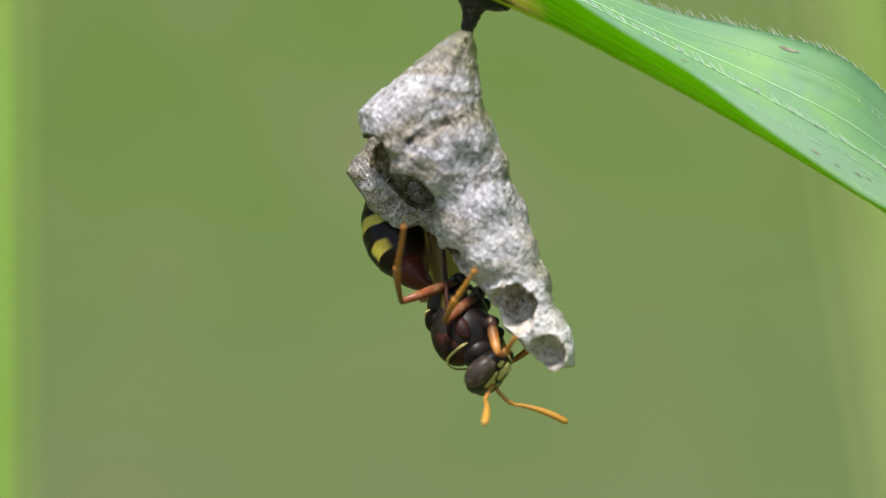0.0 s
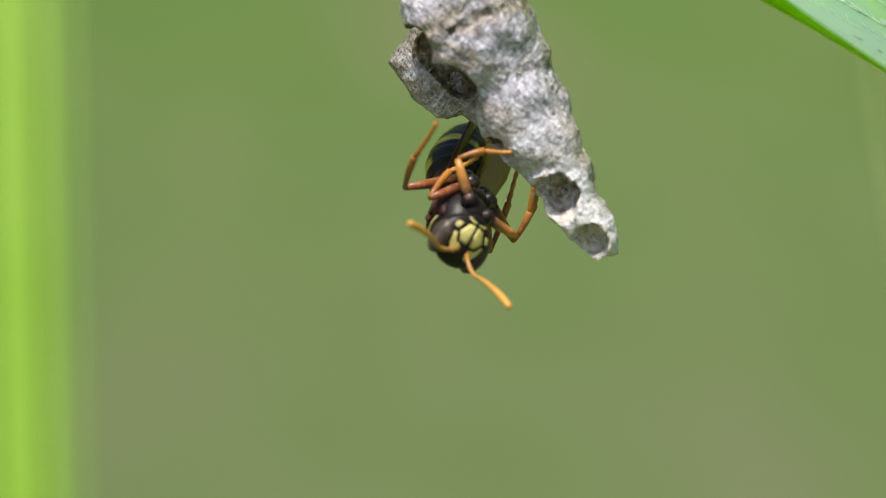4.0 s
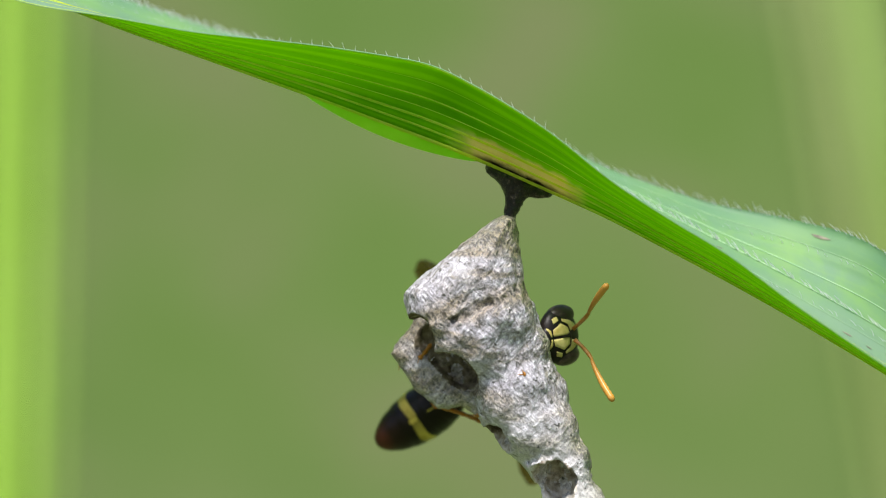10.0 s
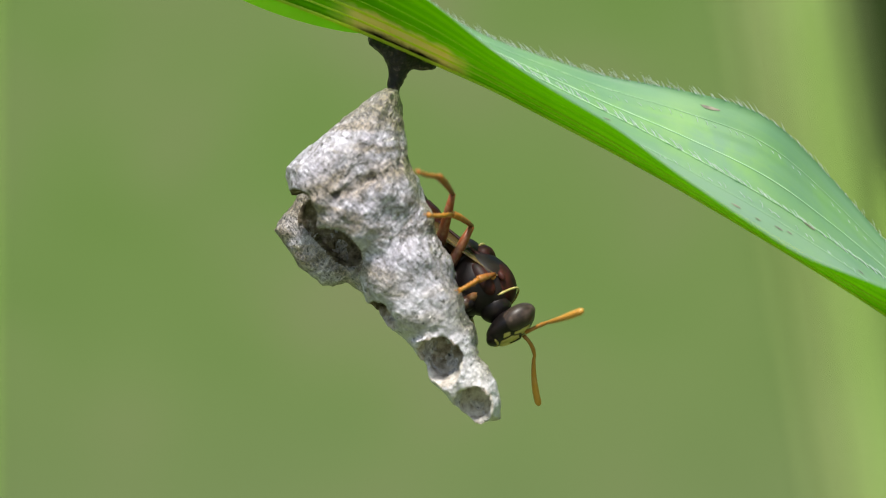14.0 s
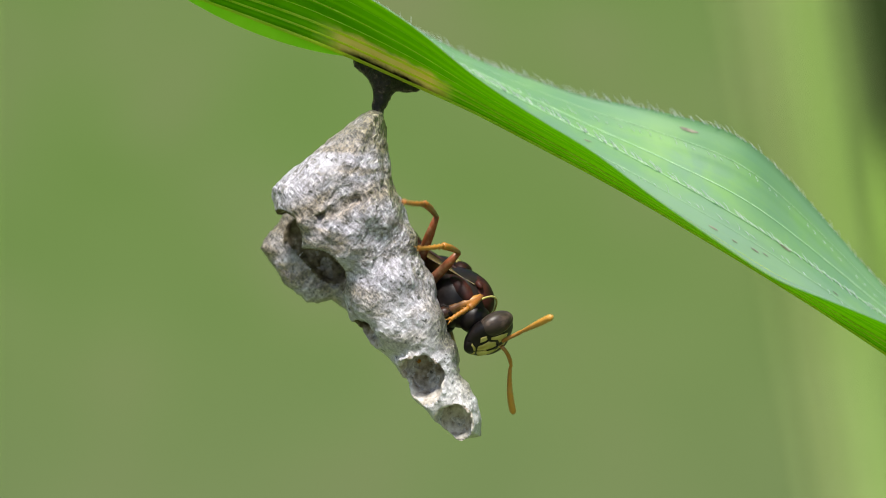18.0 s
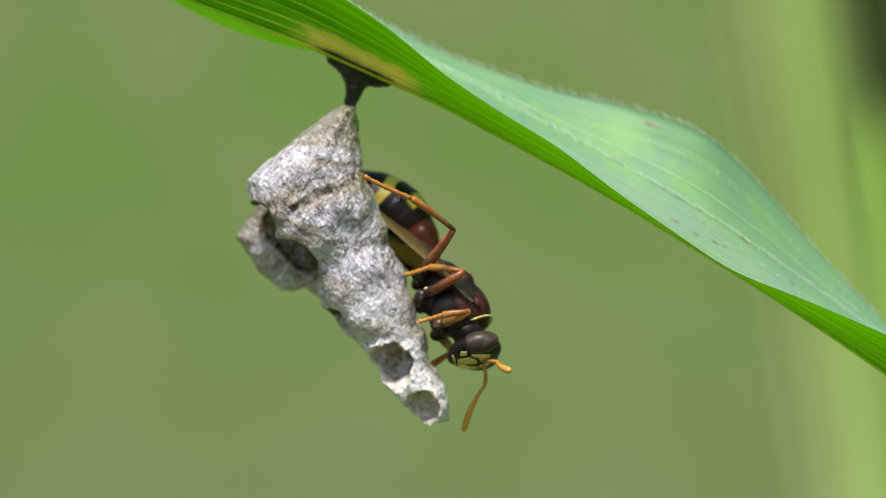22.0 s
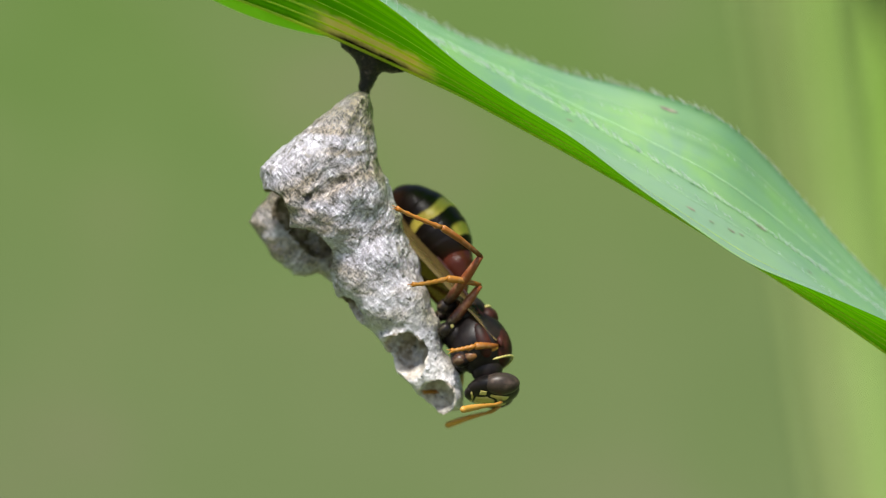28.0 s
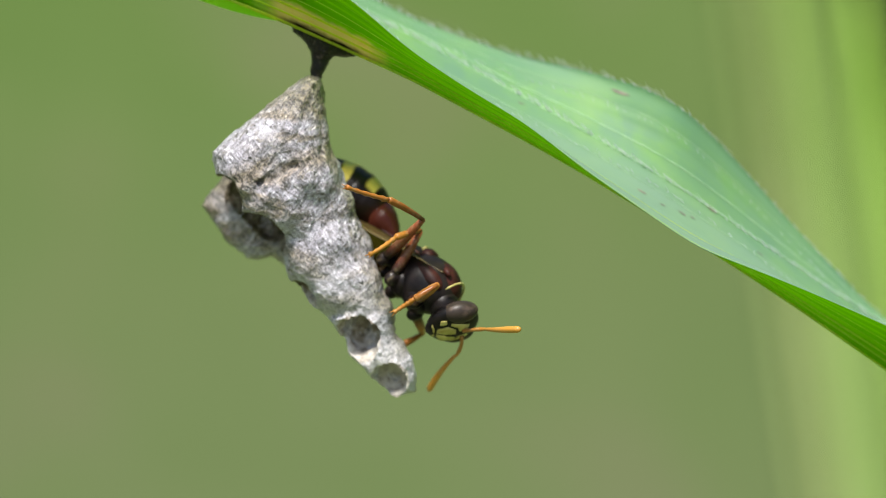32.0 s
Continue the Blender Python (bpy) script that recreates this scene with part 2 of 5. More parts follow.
    if waxy:
        m.b.inputs["Sheen Weight"].default_value = 0.3
        m.b.inputs["Sheen Tint"].default_value = (0.8, 0.95, 1.0, 1)
        m.b.inputs["Coat Weight"].default_value = 0.06
        m.b.inputs["Coat Roughness"].default_value = 0.45
    m.translucent(lit, glow if waxy else m.math("SUBTRACT", glow, m.math("MULTIPLY", pale, 0.12)))
    return m.m


def simple(name, a, b, scale, rough=0.4, spec=0.5, bump=0.3, dist=0.00003, trans=0.0):
    m = Mat(name, rough, spec)
    n = m.noise(scale, 4)
    c = m.ramp(n, [(0.35, a), (0.65, b)])
    m.color(c)
    m.bump(n, bump, dist)
    if trans:
        m.translucent(c, trans)
    return m.m


def make_gaster():
    """Near-black shell with a wavy yellow band, two yellow spots before it, reddish towards the waist and the tip."""
    m = Mat("gaster_shell", 0.3, 0.16)
    sep = m.n.new("ShaderNodeSeparateXYZ")
    m.link(m.n.new("ShaderNodeUVMap").outputs[0], sep.inputs[0])
    wob = m.noise(900, 3)
    off = m.math("ABSOLUTE", m.math("SUBTRACT", sep.outputs[1], 0.5))  # 0 along the back, 0.5 along the belly
    u = m.math("ADD", sep.outputs[0], m.math("MULTIPLY", m.math("SUBTRACT", wob, 0.5), 0.07))
    c = m.ramp(u, [(0.0, (0.06, 0.014, 0.008)), (0.07, (0.03, 0.008, 0.005)), (0.15, (0.01, 0.005, 0.003)), (0.34, (0.006, 0.004, 0.003)),
                   (0.7, (0.007, 0.004, 0.003)), (0.84, (0.018, 0.008, 0.005)), (0.94, (0.07, 0.02, 0.01))])
    u = m.math("ADD", u, m.math("MULTIPLY", m.math("COSINE", m.math("MULTIPLY", off, 25.0)), 0.013))
    band = m.math("MULTIPLY", m.ramp(u, [(0.475, 0.0), (0.49, 1.0), (0.575, 1.0), (0.6, 0.0)]), m.ramp(off, [(0.36, 0.95), (0.46, 0.55)]))
    spot = m.math("MULTIPLY", m.ramp(u, [(0.215, 0.0), (0.235, 1.0), (0.31, 1.0), (0.335, 0.0)]),
                  m.ramp(off, [(0.06, 0.0), (0.085, 1.0), (0.2, 1.0), (0.23, 0.0)]))
    c = m.mix(m.math("ADD", band, spot, True), c, m.ramp(wob, [(0.35, (0.27, 0.2, 0.02)), (0.55, (0.52, 0.42, 0.075))]))
    m.color(c)
    m.bump(m.math("ADD", m.noise(3000, 3), m.noise(14000, 2)), 0.5, 0.00003)
    return m.m


def make_limb(name, base, tip, length):
    """Shell that changes colour along a limb, with darker joints and fine down."""
    m = Mat(name, 0.38, 0.35)
    n = m.noise(1500, 3)
    x = m.math("ADD", m.math("MULTIPLY", m.axis(0), 1000.0 / length), m.math("MULTIPLY", m.math("SUBTRACT", n, 0.5), 0.35))
    c = m.ramp(x, [(0.15, base), (0.85, tip)])
    c = m.mix(m.ramp(m.noise(5000, 2), [(0.5, 0.0), (0.7, 0.18)]), c, (0.5, 0.38, 0.2, 1))
    m.color(c)
    m.bump(m.noise(6000, 3), 0.4, 0.00002)
    return m.m


def make_eye():
    m = Mat("compound_eye", 0.38, 0.2)
    n = m.noise(2600, 3)
    big = m.noise(2600, 3, 0.6, m.scaled((1.0, 1.0, 0.35)))
    m.color(m.mix(m.ramp(big, [(0.46, 0.0), (0.56, 0.9)]), m.ramp(n, [(0.3, (0.026, 0.018, 0.014)), (0.7, (0.115, 0.08, 0.06))]), (0.03, 0.022, 0.017, 1)))
    m.bump(n, 0.2, 0.00002)
    return m.m


def make_wing():
    m = Mat("wing_film", 0.3, 0.5)
    vein = m.noise(500, 2, 0.5, m.scaled((0.2, 1.6, 1)))
    m.color(m.ramp(vein, [(0.4, (0.1, 0.07, 0.025)), (0.6, (0.27, 0.2, 0.08))]))
    out = m.n["Material Output"]
    t, x = m.n.new("ShaderNodeBsdfTransparent"), m.n.new("ShaderNodeMixShader")
    t.inputs[0].default_value = (0.64, 0.52, 0.26, 1)
    x.inputs[0].default_value = 0.6
    m.link(m.b.outputs[0], x.inputs[1]), m.link(t.outputs[0], x.inputs[2]), m.link(x.outputs[0], out.inputs[0])
    return m.m


def make_backdrop():
    """Meadow far out of focus: soft patches of green, olive and grey brown."""
    m = Mat("far_meadow", 0.9, 0.1)
    a = m.noise(5.0, 2, 0.4, m.scaled((1.0, 1.0, 0.7)))
    b = m.noise(12.0, 2, 0.4, m.scaled((1.0, 1.0, 0.6)))
    c = m.ramp(a, [(0.34, (0.06, 0.105, 0.021)), (0.5, (0.071, 0.109, 0.029)), (0.66, (0.09, 0.106, 0.043))])
    c = m.mix(m.ramp(b, [(0.4, 0.0), (0.65, 0.35)]), c, (0.073, 0.115, 0.03, 1))
    low = m.ramp(m.math("ADD", m.axis(2), m.math("MULTIPLY", m.math("SUBTRACT", a, 0.5), 0.5)), [(0.66, 1.0), (1.02, 0.0)], True)
    m.color(m.mix(m.math("MULTIPLY", low, 0.34), c, (0.095, 0.098, 0.059, 1)))
    return m.m


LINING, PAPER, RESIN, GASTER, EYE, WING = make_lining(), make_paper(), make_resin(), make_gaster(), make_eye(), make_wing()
LEAF_UNDER = make_leaf("leaf_underside", (0.135, 0.45, 0.001), (0.3, 0.62, 0.008), (0.09, 0.37, 0.001), False, 0.86)
LEAF_UPPER = make_leaf("leaf_upper_side", (0.185, 0.36, 0.165), (0.24, 0.435, 0.145), (0.165, 0.325, 0.18), True, 0.4)
HAIR = simple("leaf_hair", (0.7, 0.78, 0.72), (0.85, 0.9, 0.86), 900, 0.4, 0.5, 0.1, trans=0.4)
LIME_VEIN = simple("lime_vein", (0.75, 0.92, 0.06), (0.9, 0.98, 0.16), 500, 0.5, 0.2, trans=0.8)
PALE_VEIN = simple("pale_vein", (0.34, 0.58, 0.3), (0.48, 0.7, 0.4), 2600, 0.6, 0.3, 0.1)
LIME_LEAF = simple("lime_margin", (0.6, 0.9, 0.06), (0.75, 1.0, 0.14), 300, 0.6, 0.2, trans=0.7)
SPOT = simple("leaf_blemish", (0.1, 0.09, 0.06), (0.24, 0.22, 0.15), 2500, 0.7)
BLACK = simple("black_shell", (0.004, 0.003, 0.003), (0.018, 0.012, 0.01), 1500, 0.42, 0.2, 0.8)
YELLOW = simple("yellow_shell", (0.36, 0.29, 0.07), (0.6, 0.52, 0.19), 1600, 0.5, 0.3)
MAROON = simple("maroon_shell", (0.01, 0.005, 0.004), (0.06, 0.016, 0.011), 1300, 0.5, 0.15, 0.6)
FEMUR = make_limb("thigh_shell", (0.015, 0.009, 0.008), (0.22, 0.06, 0.02), 1.9)
FOREFEMUR = make_limb("fore_thigh_shell", (0.05, 0.02, 0.012), (0.42, 0.17, 0.03), 1.3)
SHIN = make_limb("shin_shell", (0.24, 0.075, 0.013), (0.45, 0.19, 0.026), 2.4)
HINDSHIN = make_limb("hind_shin_shell", (0.15, 0.042, 0.013), (0.37, 0.135, 0.02), 3.4)
FEELER = make_limb("feeler_shell", (0.34, 0.145, 0.028), (0.52, 0.25, 0.038), 2.6)
LIME = simple("lime_blade", (0.33, 0.54, 0.08), (0.42, 0.62, 0.14), 9, 0.6, 0.2, trans=0.25)
TAN = simple("tan_stem", (0.25, 0.33, 0.1), (0.35, 0.42, 0.16), 9, 0.7, 0.2, trans=0.15)
OLIVE = simple("olive_blade", (0.27, 0.4, 0.09), (0.36, 0.5, 0.15), 9, 0.7, 0.2, trans=0.2)
BRIGHT = simple("bright_blade", (0.36, 0.62, 0.05), (0.46, 0.7, 0.12), 9, 0.6, 0.2, trans=0.25)
DARKGREEN = simple("shaded_foliage", (0.022, 0.04, 0.01), (0.04, 0.06, 0.016), 12, 0.95, 0.05)
GROUND = simple("ground_turf", (0.06, 0.1, 0.03), (0.14, 0.17, 0.06), 6, 0.9, 0.2)
BACKDROP = make_backdrop()


# ---------------------------------------------------------------- mesh helpers
def link_mesh(name, verts, faces, mats, parent=None, label="", smooth=True, slots=None, uvs=None):
    me = bpy.data.meshes.new(name)
    me.from_pydata([tuple(v) for v in verts], [], [tuple(f) for f in faces])
    for k in mats if isinstance(mats, (list, tuple)) else [mats]:
        me.materials.append(k)
    if slots is not None:
        me.polygons.foreach_set("material_index", slots)
    if uvs is not None:
        layer = me.uv_layers.new(name="UVMap")
        idx = np.empty(len(me.loops), int)
        me.loops.foreach_get("vertex_index", idx)
        layer.data.foreach_set("uv", np.asarray(uvs, float)[idx].ravel())
    me.polygons.foreach_set("use_smooth", np.full(len(me.polygons), smooth))
    me.update()
    ob = new(name, me)
    ob.parent = parent
    if label:
        tagged(ob, label)
    return ob


def tube(points, radii, sides=10, caps=True, squash=1.0):
    """Rings swept along points; squash flattens across the second normal."""
    pts = [np.array(p, float) for p in points]
    verts, faces = [], []
    ref = np.array([0.0, 0.0, 1.0])
    for i, p in enumerate(pts):
        d = pts[min(i + 1, len(pts) - 1)] - pts[max(i - 1, 0)]
        d /= np.linalg.norm(d) + 1e-12
        a = np.cross(d, ref)
        if np.linalg.norm(a) < 1e-3:
            a = np.cross(d, (0, 1, 0))
        a /= np.linalg.norm(a)
        b = np.cross(a, d)
        for k in range(sides):
            w = 2 * math.pi * k / sides
            verts.append(p + radii[i] * (math.cos(w) * a * squash + math.sin(w) * b))
    n = len(pts)
    for i in range(n - 1):
        for k in range(sides):
            q = (k + 1) % sides
            faces.append((i * sides + k, i * sides + q, (i + 1) * sides + q, (i + 1) * sides + k))
    if caps:
        faces.append(tuple(range(sides - 1, -1, -1)))
        faces.append(tuple((n - 1) * sides + k for k in range(sides)))
    return verts, faces


def joined(*pieces):
    verts, faces = [], []
    for v, f in pieces:
        o = len(verts)
        verts += list(v)
        faces += [tuple(o + i for i in q) for q in f]
    return verts, faces


def ball(centre, size, rings=14, sides=20, shape=None):
    """An ellipsoid along x; shape(x) in -1..1 scales its girth."""
    verts, faces = [], []
    for i in range(rings + 1):
        th = math.pi * (0.02 + 0.96 * i / rings)
        x, r = -math.cos(th), math.sin(th)
        if shape:
            r *= shape(x)
        for k in range(sides):
            w = 2 * math.pi * k / sides
            verts.append((centre[0] + x * size[0], centre[1] + r * math.cos(w) * size[1], centre[2] + r * math.sin(w) * size[2]))
    for i in range(rings):
        for k in range(sides):
            q = (k + 1) % sides
            faces.append((i * sides + k, (i + 1) * sides + k, (i + 1) * sides + q, i * sides + q))
    faces.append(tuple(range(sides)))
    faces.append(tuple(rings * sides + k for k in range(sides - 1, -1, -1)))
    return verts, faces


def mm(vf):
    return [np.array(v) * MM for v in vf[0]], vf[1]


# ---------------------------------------------------------------- fields and their surfaces
LATTICE = np.random.RandomState(5).rand(32, 32, 32)


def waves(p, scale, seed=0):
    """Smooth lattice noise, -1 to 1."""
    q = p * scale + 7.3 * seed + 100.0
    i = np.floor(q).astype(int)
    f = q - i
    f = f * f * (3 - 2 * f)
    out = 0.0
    for a in (0, 1):
        for b in (0, 1):
            for c in (0, 1):
                w = (f[..., 0] if a else 1 - f[..., 0]) * (f[..., 1] if b else 1 - f[..., 1]) * (f[..., 2] if c else 1 - f[..., 2])
                out = out + w * LATTICE[(i[..., 0] + a) % 32, (i[..., 1] + b) % 32, (i[..., 2] + c) % 32]
    return out * 2 - 1


def cone_field(p, a, b, ra, rb, deep=1.0):
    """Distance to a rounded cone from a (radius ra) to b (radius rb); deep scales its depth."""
    s = np.array([1, 1 / deep, 1])
    a, b, p = np.array(a) * s, np.array(b) * s, p * s
    d = b - a
    t = np.clip(((p - a) @ d) / (d @ d), 0, 1)
    return np.linalg.norm(p - a - t[..., None] * d, axis=-1) - (ra + t * (rb - ra))


def blend(a, b, k):
    h = np.clip(0.5 + 0.5 * (b - a) / k, 0, 1)
    return b * (1 - h) + a * h - k * h * (1 - h)


def surface(field, lo, hi, step):
    """The zero surface of a field as vertices and quads."""
    ax = [np.arange(l, h + step, step) for l, h in zip(lo, hi)]
    grid = np.stack(np.meshgrid(*ax, indexing="ij"), -1)
    val = field(grid)
    cells = tuple(n - 1 for n in val.shape)
    acc, cnt = np.zeros((*cells, 3)), np.zeros(cells)

    def cut(o, n):
        return val[tuple(slice(o[k], o[k] + n[k]) for k in range(3))]

    for axis in range(3):
        others = [k for k in range(3) if k != axis]
        for da in (0, 1):
            for db in (0, 1):
                o = [0, 0, 0]
                o[others[0]], o[others[1]] = da, db
                e = list(o)
                e[axis] = 1
                u, v = cut(o, cells), cut(e, cells)
                hit = (u < 0) != (v < 0)
                t = np.where(hit, u / np.where(hit, u - v, 1), 0)
                pos = np.zeros((*cells, 3))
                pos[..., others[0]], pos[..., others[1]], pos[..., axis] = da, db, t
                acc += pos * hit[..., None]
                cnt += hit
    used = cnt > 0
    index = np.full(cells, -1)
    index[used] = np.arange(used.sum())
    verts = (np.argwhere(used) + acc[used] / cnt[used][:, None]) * step + np.array(lo)
    quads = []
    for axis in range(3):
        b, c = [(axis + 1) % 3, (axis + 2) % 3]
        u = np.moveaxis(val, (axis, b, c), (0, 1, 2))
        ids = np.moveaxis(index, (axis, b, c), (0, 1, 2))
        s0, s1 = u[:-1, 1:-1, 1:-1] < 0, u[1:, 1:-1, 1:-1] < 0
        i, j, k = np.nonzero(s0 != s1)
        q = np.stack([ids[i, j, k], ids[i, j + 1, k], ids[i, j + 1, k + 1], ids[i, j, k + 1]], 1)
        flip = ~s0[i, j, k]
        q[flip] = q[flip][:, ::-1]
        quads.append(q)
    return verts, np.concatenate(quads)


# ---------------------------------------------------------------- ground and distance
def build_setting():
    n = 24
    verts = [(x * 60 / n - 30, y * 60 / n - 10, 0.02 * math.sin(x * 1.7) * math.cos(y * 1.3)) for y in range(n + 1) for x in range(n + 1)]
    faces = [(y * (n + 1) + x, y * (n + 1) + x + 1, (y + 1) * (n + 1) + x + 1, (y + 1) * (n + 1) + x) for y in range(n) for x in range(n)]
    tagged(link_mesh("ground", verts, faces, GROUND), "grassy green meadow ground below the hanging nest", "ground", kind="structure")
    verts, faces = [], []
    for i in range(41):
        w = radians(-80 + 4 * i)
        for r, z in ((1.75, -0.05), (7.3, 5.5)):
            verts.append((r * math.sin(w), r * math.cos(w) - 0.6, z))
    faces = [(2 * i, 2 * i + 1, 2 * i + 3, 2 * i + 2) for i in range(40)]
    tagged(link_mesh("backdrop", verts, faces, BACKDROP), "soft green meadow far out of focus behind the nest", "backdrop", kind="structure")


def tuft(label, edge, lean, deep, stems):
    """A tuft of grass that grows from the ground, far out of focus. edge: where it crosses the nest's level, in millimetres;
    stems: offset, width, height of the tip over the nest, material."""
    root = tagged(new("grass_tuft"), label, "grass", group="blurred grass behind the nest")
    root.matrix_world = at(edge + lean * -900, deep, -900)
    for offset, width, tip, mat in stems:
        verts, faces, n = [], [], 32
        for i in range(n + 1):
            t = i / n
            z = (900 + tip) * t
            x = offset + lean * z + 0.35 * offset * (t - 0.75)
            w = width * (1.2 - 0.35 * t) * min(1.0, 22 * (1 - t) + 0.03)
            for a, d in ((-1, 0.25), (-0.5, 0.1), (0, 0), (0.5, 0.1), (1, 0.25), (0.5, 0.16), (0, 0.06), (-0.5, 0.16)):
                verts.append((x + a * w / 2, d * w + 0.4 * offset, z))
        for i in range(n):
            for k in range(8):
                q = (k + 1) % 8
                faces.append((i * 8 + k, i * 8 + q, i * 8 + 8 + q, i * 8 + 8 + k))
        faces += [tuple(range(7, -1, -1)), tuple(n * 8 + k for k in range(8))]
        link_mesh("blade", np.array(verts) * MM, faces, mat, root)


# ---------------------------------------------------------------- the nest
NEST_K = 42.3  # drawing units to the millimetre
NEST_POSE = at(-0.96, 1.0, 0.84, -0.29, 0.59, 2.92)


def dr(u, v, w=0.0):
    """A place in the nest's own space, millimetres, from its drawing."""
    return ((u - 510) / NEST_K, w / NEST_K, (75 - v) / NEST_K)


# the walls of the comb, each as a drawn outline: its depth of centre, half depth and rounding
ROOF = ((498, 74), (519, 78), (527, 140), (536, 195), (556, 250), (560, 275), (470, 362), (400, 350), (350, 300), (335, 245), (331, 210), (345, 196))
FAR_WALL = ((350, 220), (340, 256), (314, 290), (301, 308), (326, 336), (346, 368), (388, 403), (430, 397), (472, 427), (520, 330))
MIDDLE = ((450, 270), (556, 245), (578, 310), (602, 370), (642, 470), (652, 505), (600, 520), (540, 502), (500, 470), (466, 430), (440, 350))
LOWEST_CELL = ((560, 470), (644, 475), (655, 525), (682, 568), (693, 602), (690, 630), (650, 638), (620, 612), (603, 592), (578, 568), (540, 502))
NEST_WALLS = ((ROOF, -16, 70, 62), (FAR_WALL, 86, 24, 30), (MIDDLE, -4, 62, 66), (LOWEST_CELL, -18, 42, 42))
NEST_BULGES = ((500, 262, -34, 50), (484, 318, -44, 34), (548, 300, -30, 30), (540, 372, -26, 44), (506, 398, -38, 28), (590, 372, -16, 22), (588, 440, -24, 40), (548, 452, -34, 26),
               (618, 492, -24, 26), (432, 206, -34, 50), (470, 150, -22, 40), (392, 236, -34, 34))
NEST_GROOVES = (((368, 268, -66), (440, 254, -92), 3, 5), ((440, 254, -92), (522, 208, -66), 5, 3), ((452, 346, -88), (512, 334, -94), 3, 5), ((520, 330, -92), (560, 292, -64), 5, 2),
                ((512, 424, -90), (556, 412, -92), 2, 4), ((568, 404, -84), (600, 378, -60), 3, 2))
NEST_HOLLOWS = (((366, 284, 30), (326, 300, -120), 36, 50, 0.5, 1.0), ((430, 336, 36), (388, 386, -116), 42, 60, 0.7, 1.0), ((372, 284, 44), (436, 340, 44), 30, 36, 0.6, 1.0), ((520, 250, 14), (424, 336, 24), 36, 44, 0.6, 1.0),
                ((496, 420, 22), (480, 490, -48), 10, 40, 1.0, 1.0), ((606, 516, -18), (556, 566, -96), 32, 60, 0.9, 1.0), ((630, 456, -12), (602, 530, -16), 14, 30, 0.6, 1.0),
                ((654, 586, -26), (630, 646, -86), 24, 54, 0.9, 1.0), ((660, 530, -14), (652, 604, -18), 13, 27, 0.6, 0.8))


def outline_field(p, outline):
    """Distance to an outline drawn in the nest's x and z."""
    d, inside = None, None
    corners = [np.array(dr(u, v))[[0, 2]] for u, v in outline]
    q = p[..., [0, 2]]
    for a, b in zip(corners, corners[1:] + corners[:1]):
        e, w = b - a, q - a
        t = np.clip((w @ e) / (e @ e), 0, 1)
        near = ((w - t[..., None] * e) ** 2).sum(-1)
        cross = e[0] * w[..., 1] > e[1] * w[..., 0]
        flip = np.where(q[..., 1] >= a[1], (q[..., 1] < b[1]) & cross, (q[..., 1] >= b[1]) & ~cross)
        d = near if d is None else np.minimum(d, near)
        inside = flip if inside is None else inside ^ flip
    return np.sqrt(d) * np.where(inside, -1, 1)


def nest_field(p):
    k = 1 / NEST_K
    d = None
    sheet = p[:, :1] if p.ndim == 4 else p
    rag = 0.05 * waves(p, 2.4, 1) + 0.03 * waves(p, 5.5, 2)
    for outline, deep, half, round_ in NEST_WALLS:
        flat = outline_field(sheet, outline)
        away = np.abs(p[..., 1] - deep * k) * (round_ / half)
        c = np.sqrt(np.maximum(flat + round_ * k, 0) ** 2 + away**2) - round_ * k
        d = c if d is None else blend(d, c, 0.14)
    d = d + rag
    for u, v, w, r in NEST_BULGES:  # the bases of the cells
        d = blend(d, np.linalg.norm(p - np.array(dr(u, v, w)), axis=-1) - 0.88 * r * k, 0.55)
    for a, b, ra, rb in NEST_GROOVES:
        d = -blend(-d, cone_field(p, dr(*a), dr(*b), ra * k, rb * k), 0.3)
    d = d - 0.04 + 0.07 * waves(p, 1.5, 1) + 0.03 * waves(p * (1.0, 1.0, 0.6), 2.6, 13) + 0.03 * np.abs(waves(p, 2.4, 14)) + 0.022 * np.abs(waves(p, 3.6, 3)) + 0.022 * waves(p, 7.0, 9) + 0.02 * waves(p, 13.0, 11)
    for a, b, ra, rb, ragged, deep in NEST_HOLLOWS:  # the hollow cells with their open mouths
        d = np.maximum(d, -(cone_field(p, dr(*a), dr(*b), ra * k, rb * k, deep) + ragged * (0.12 * waves(p, 2.0, 4) + 0.09 * waves(p, 5.0, 5)) + 0.05 * waves(p, 10.0, 12)))
    return d


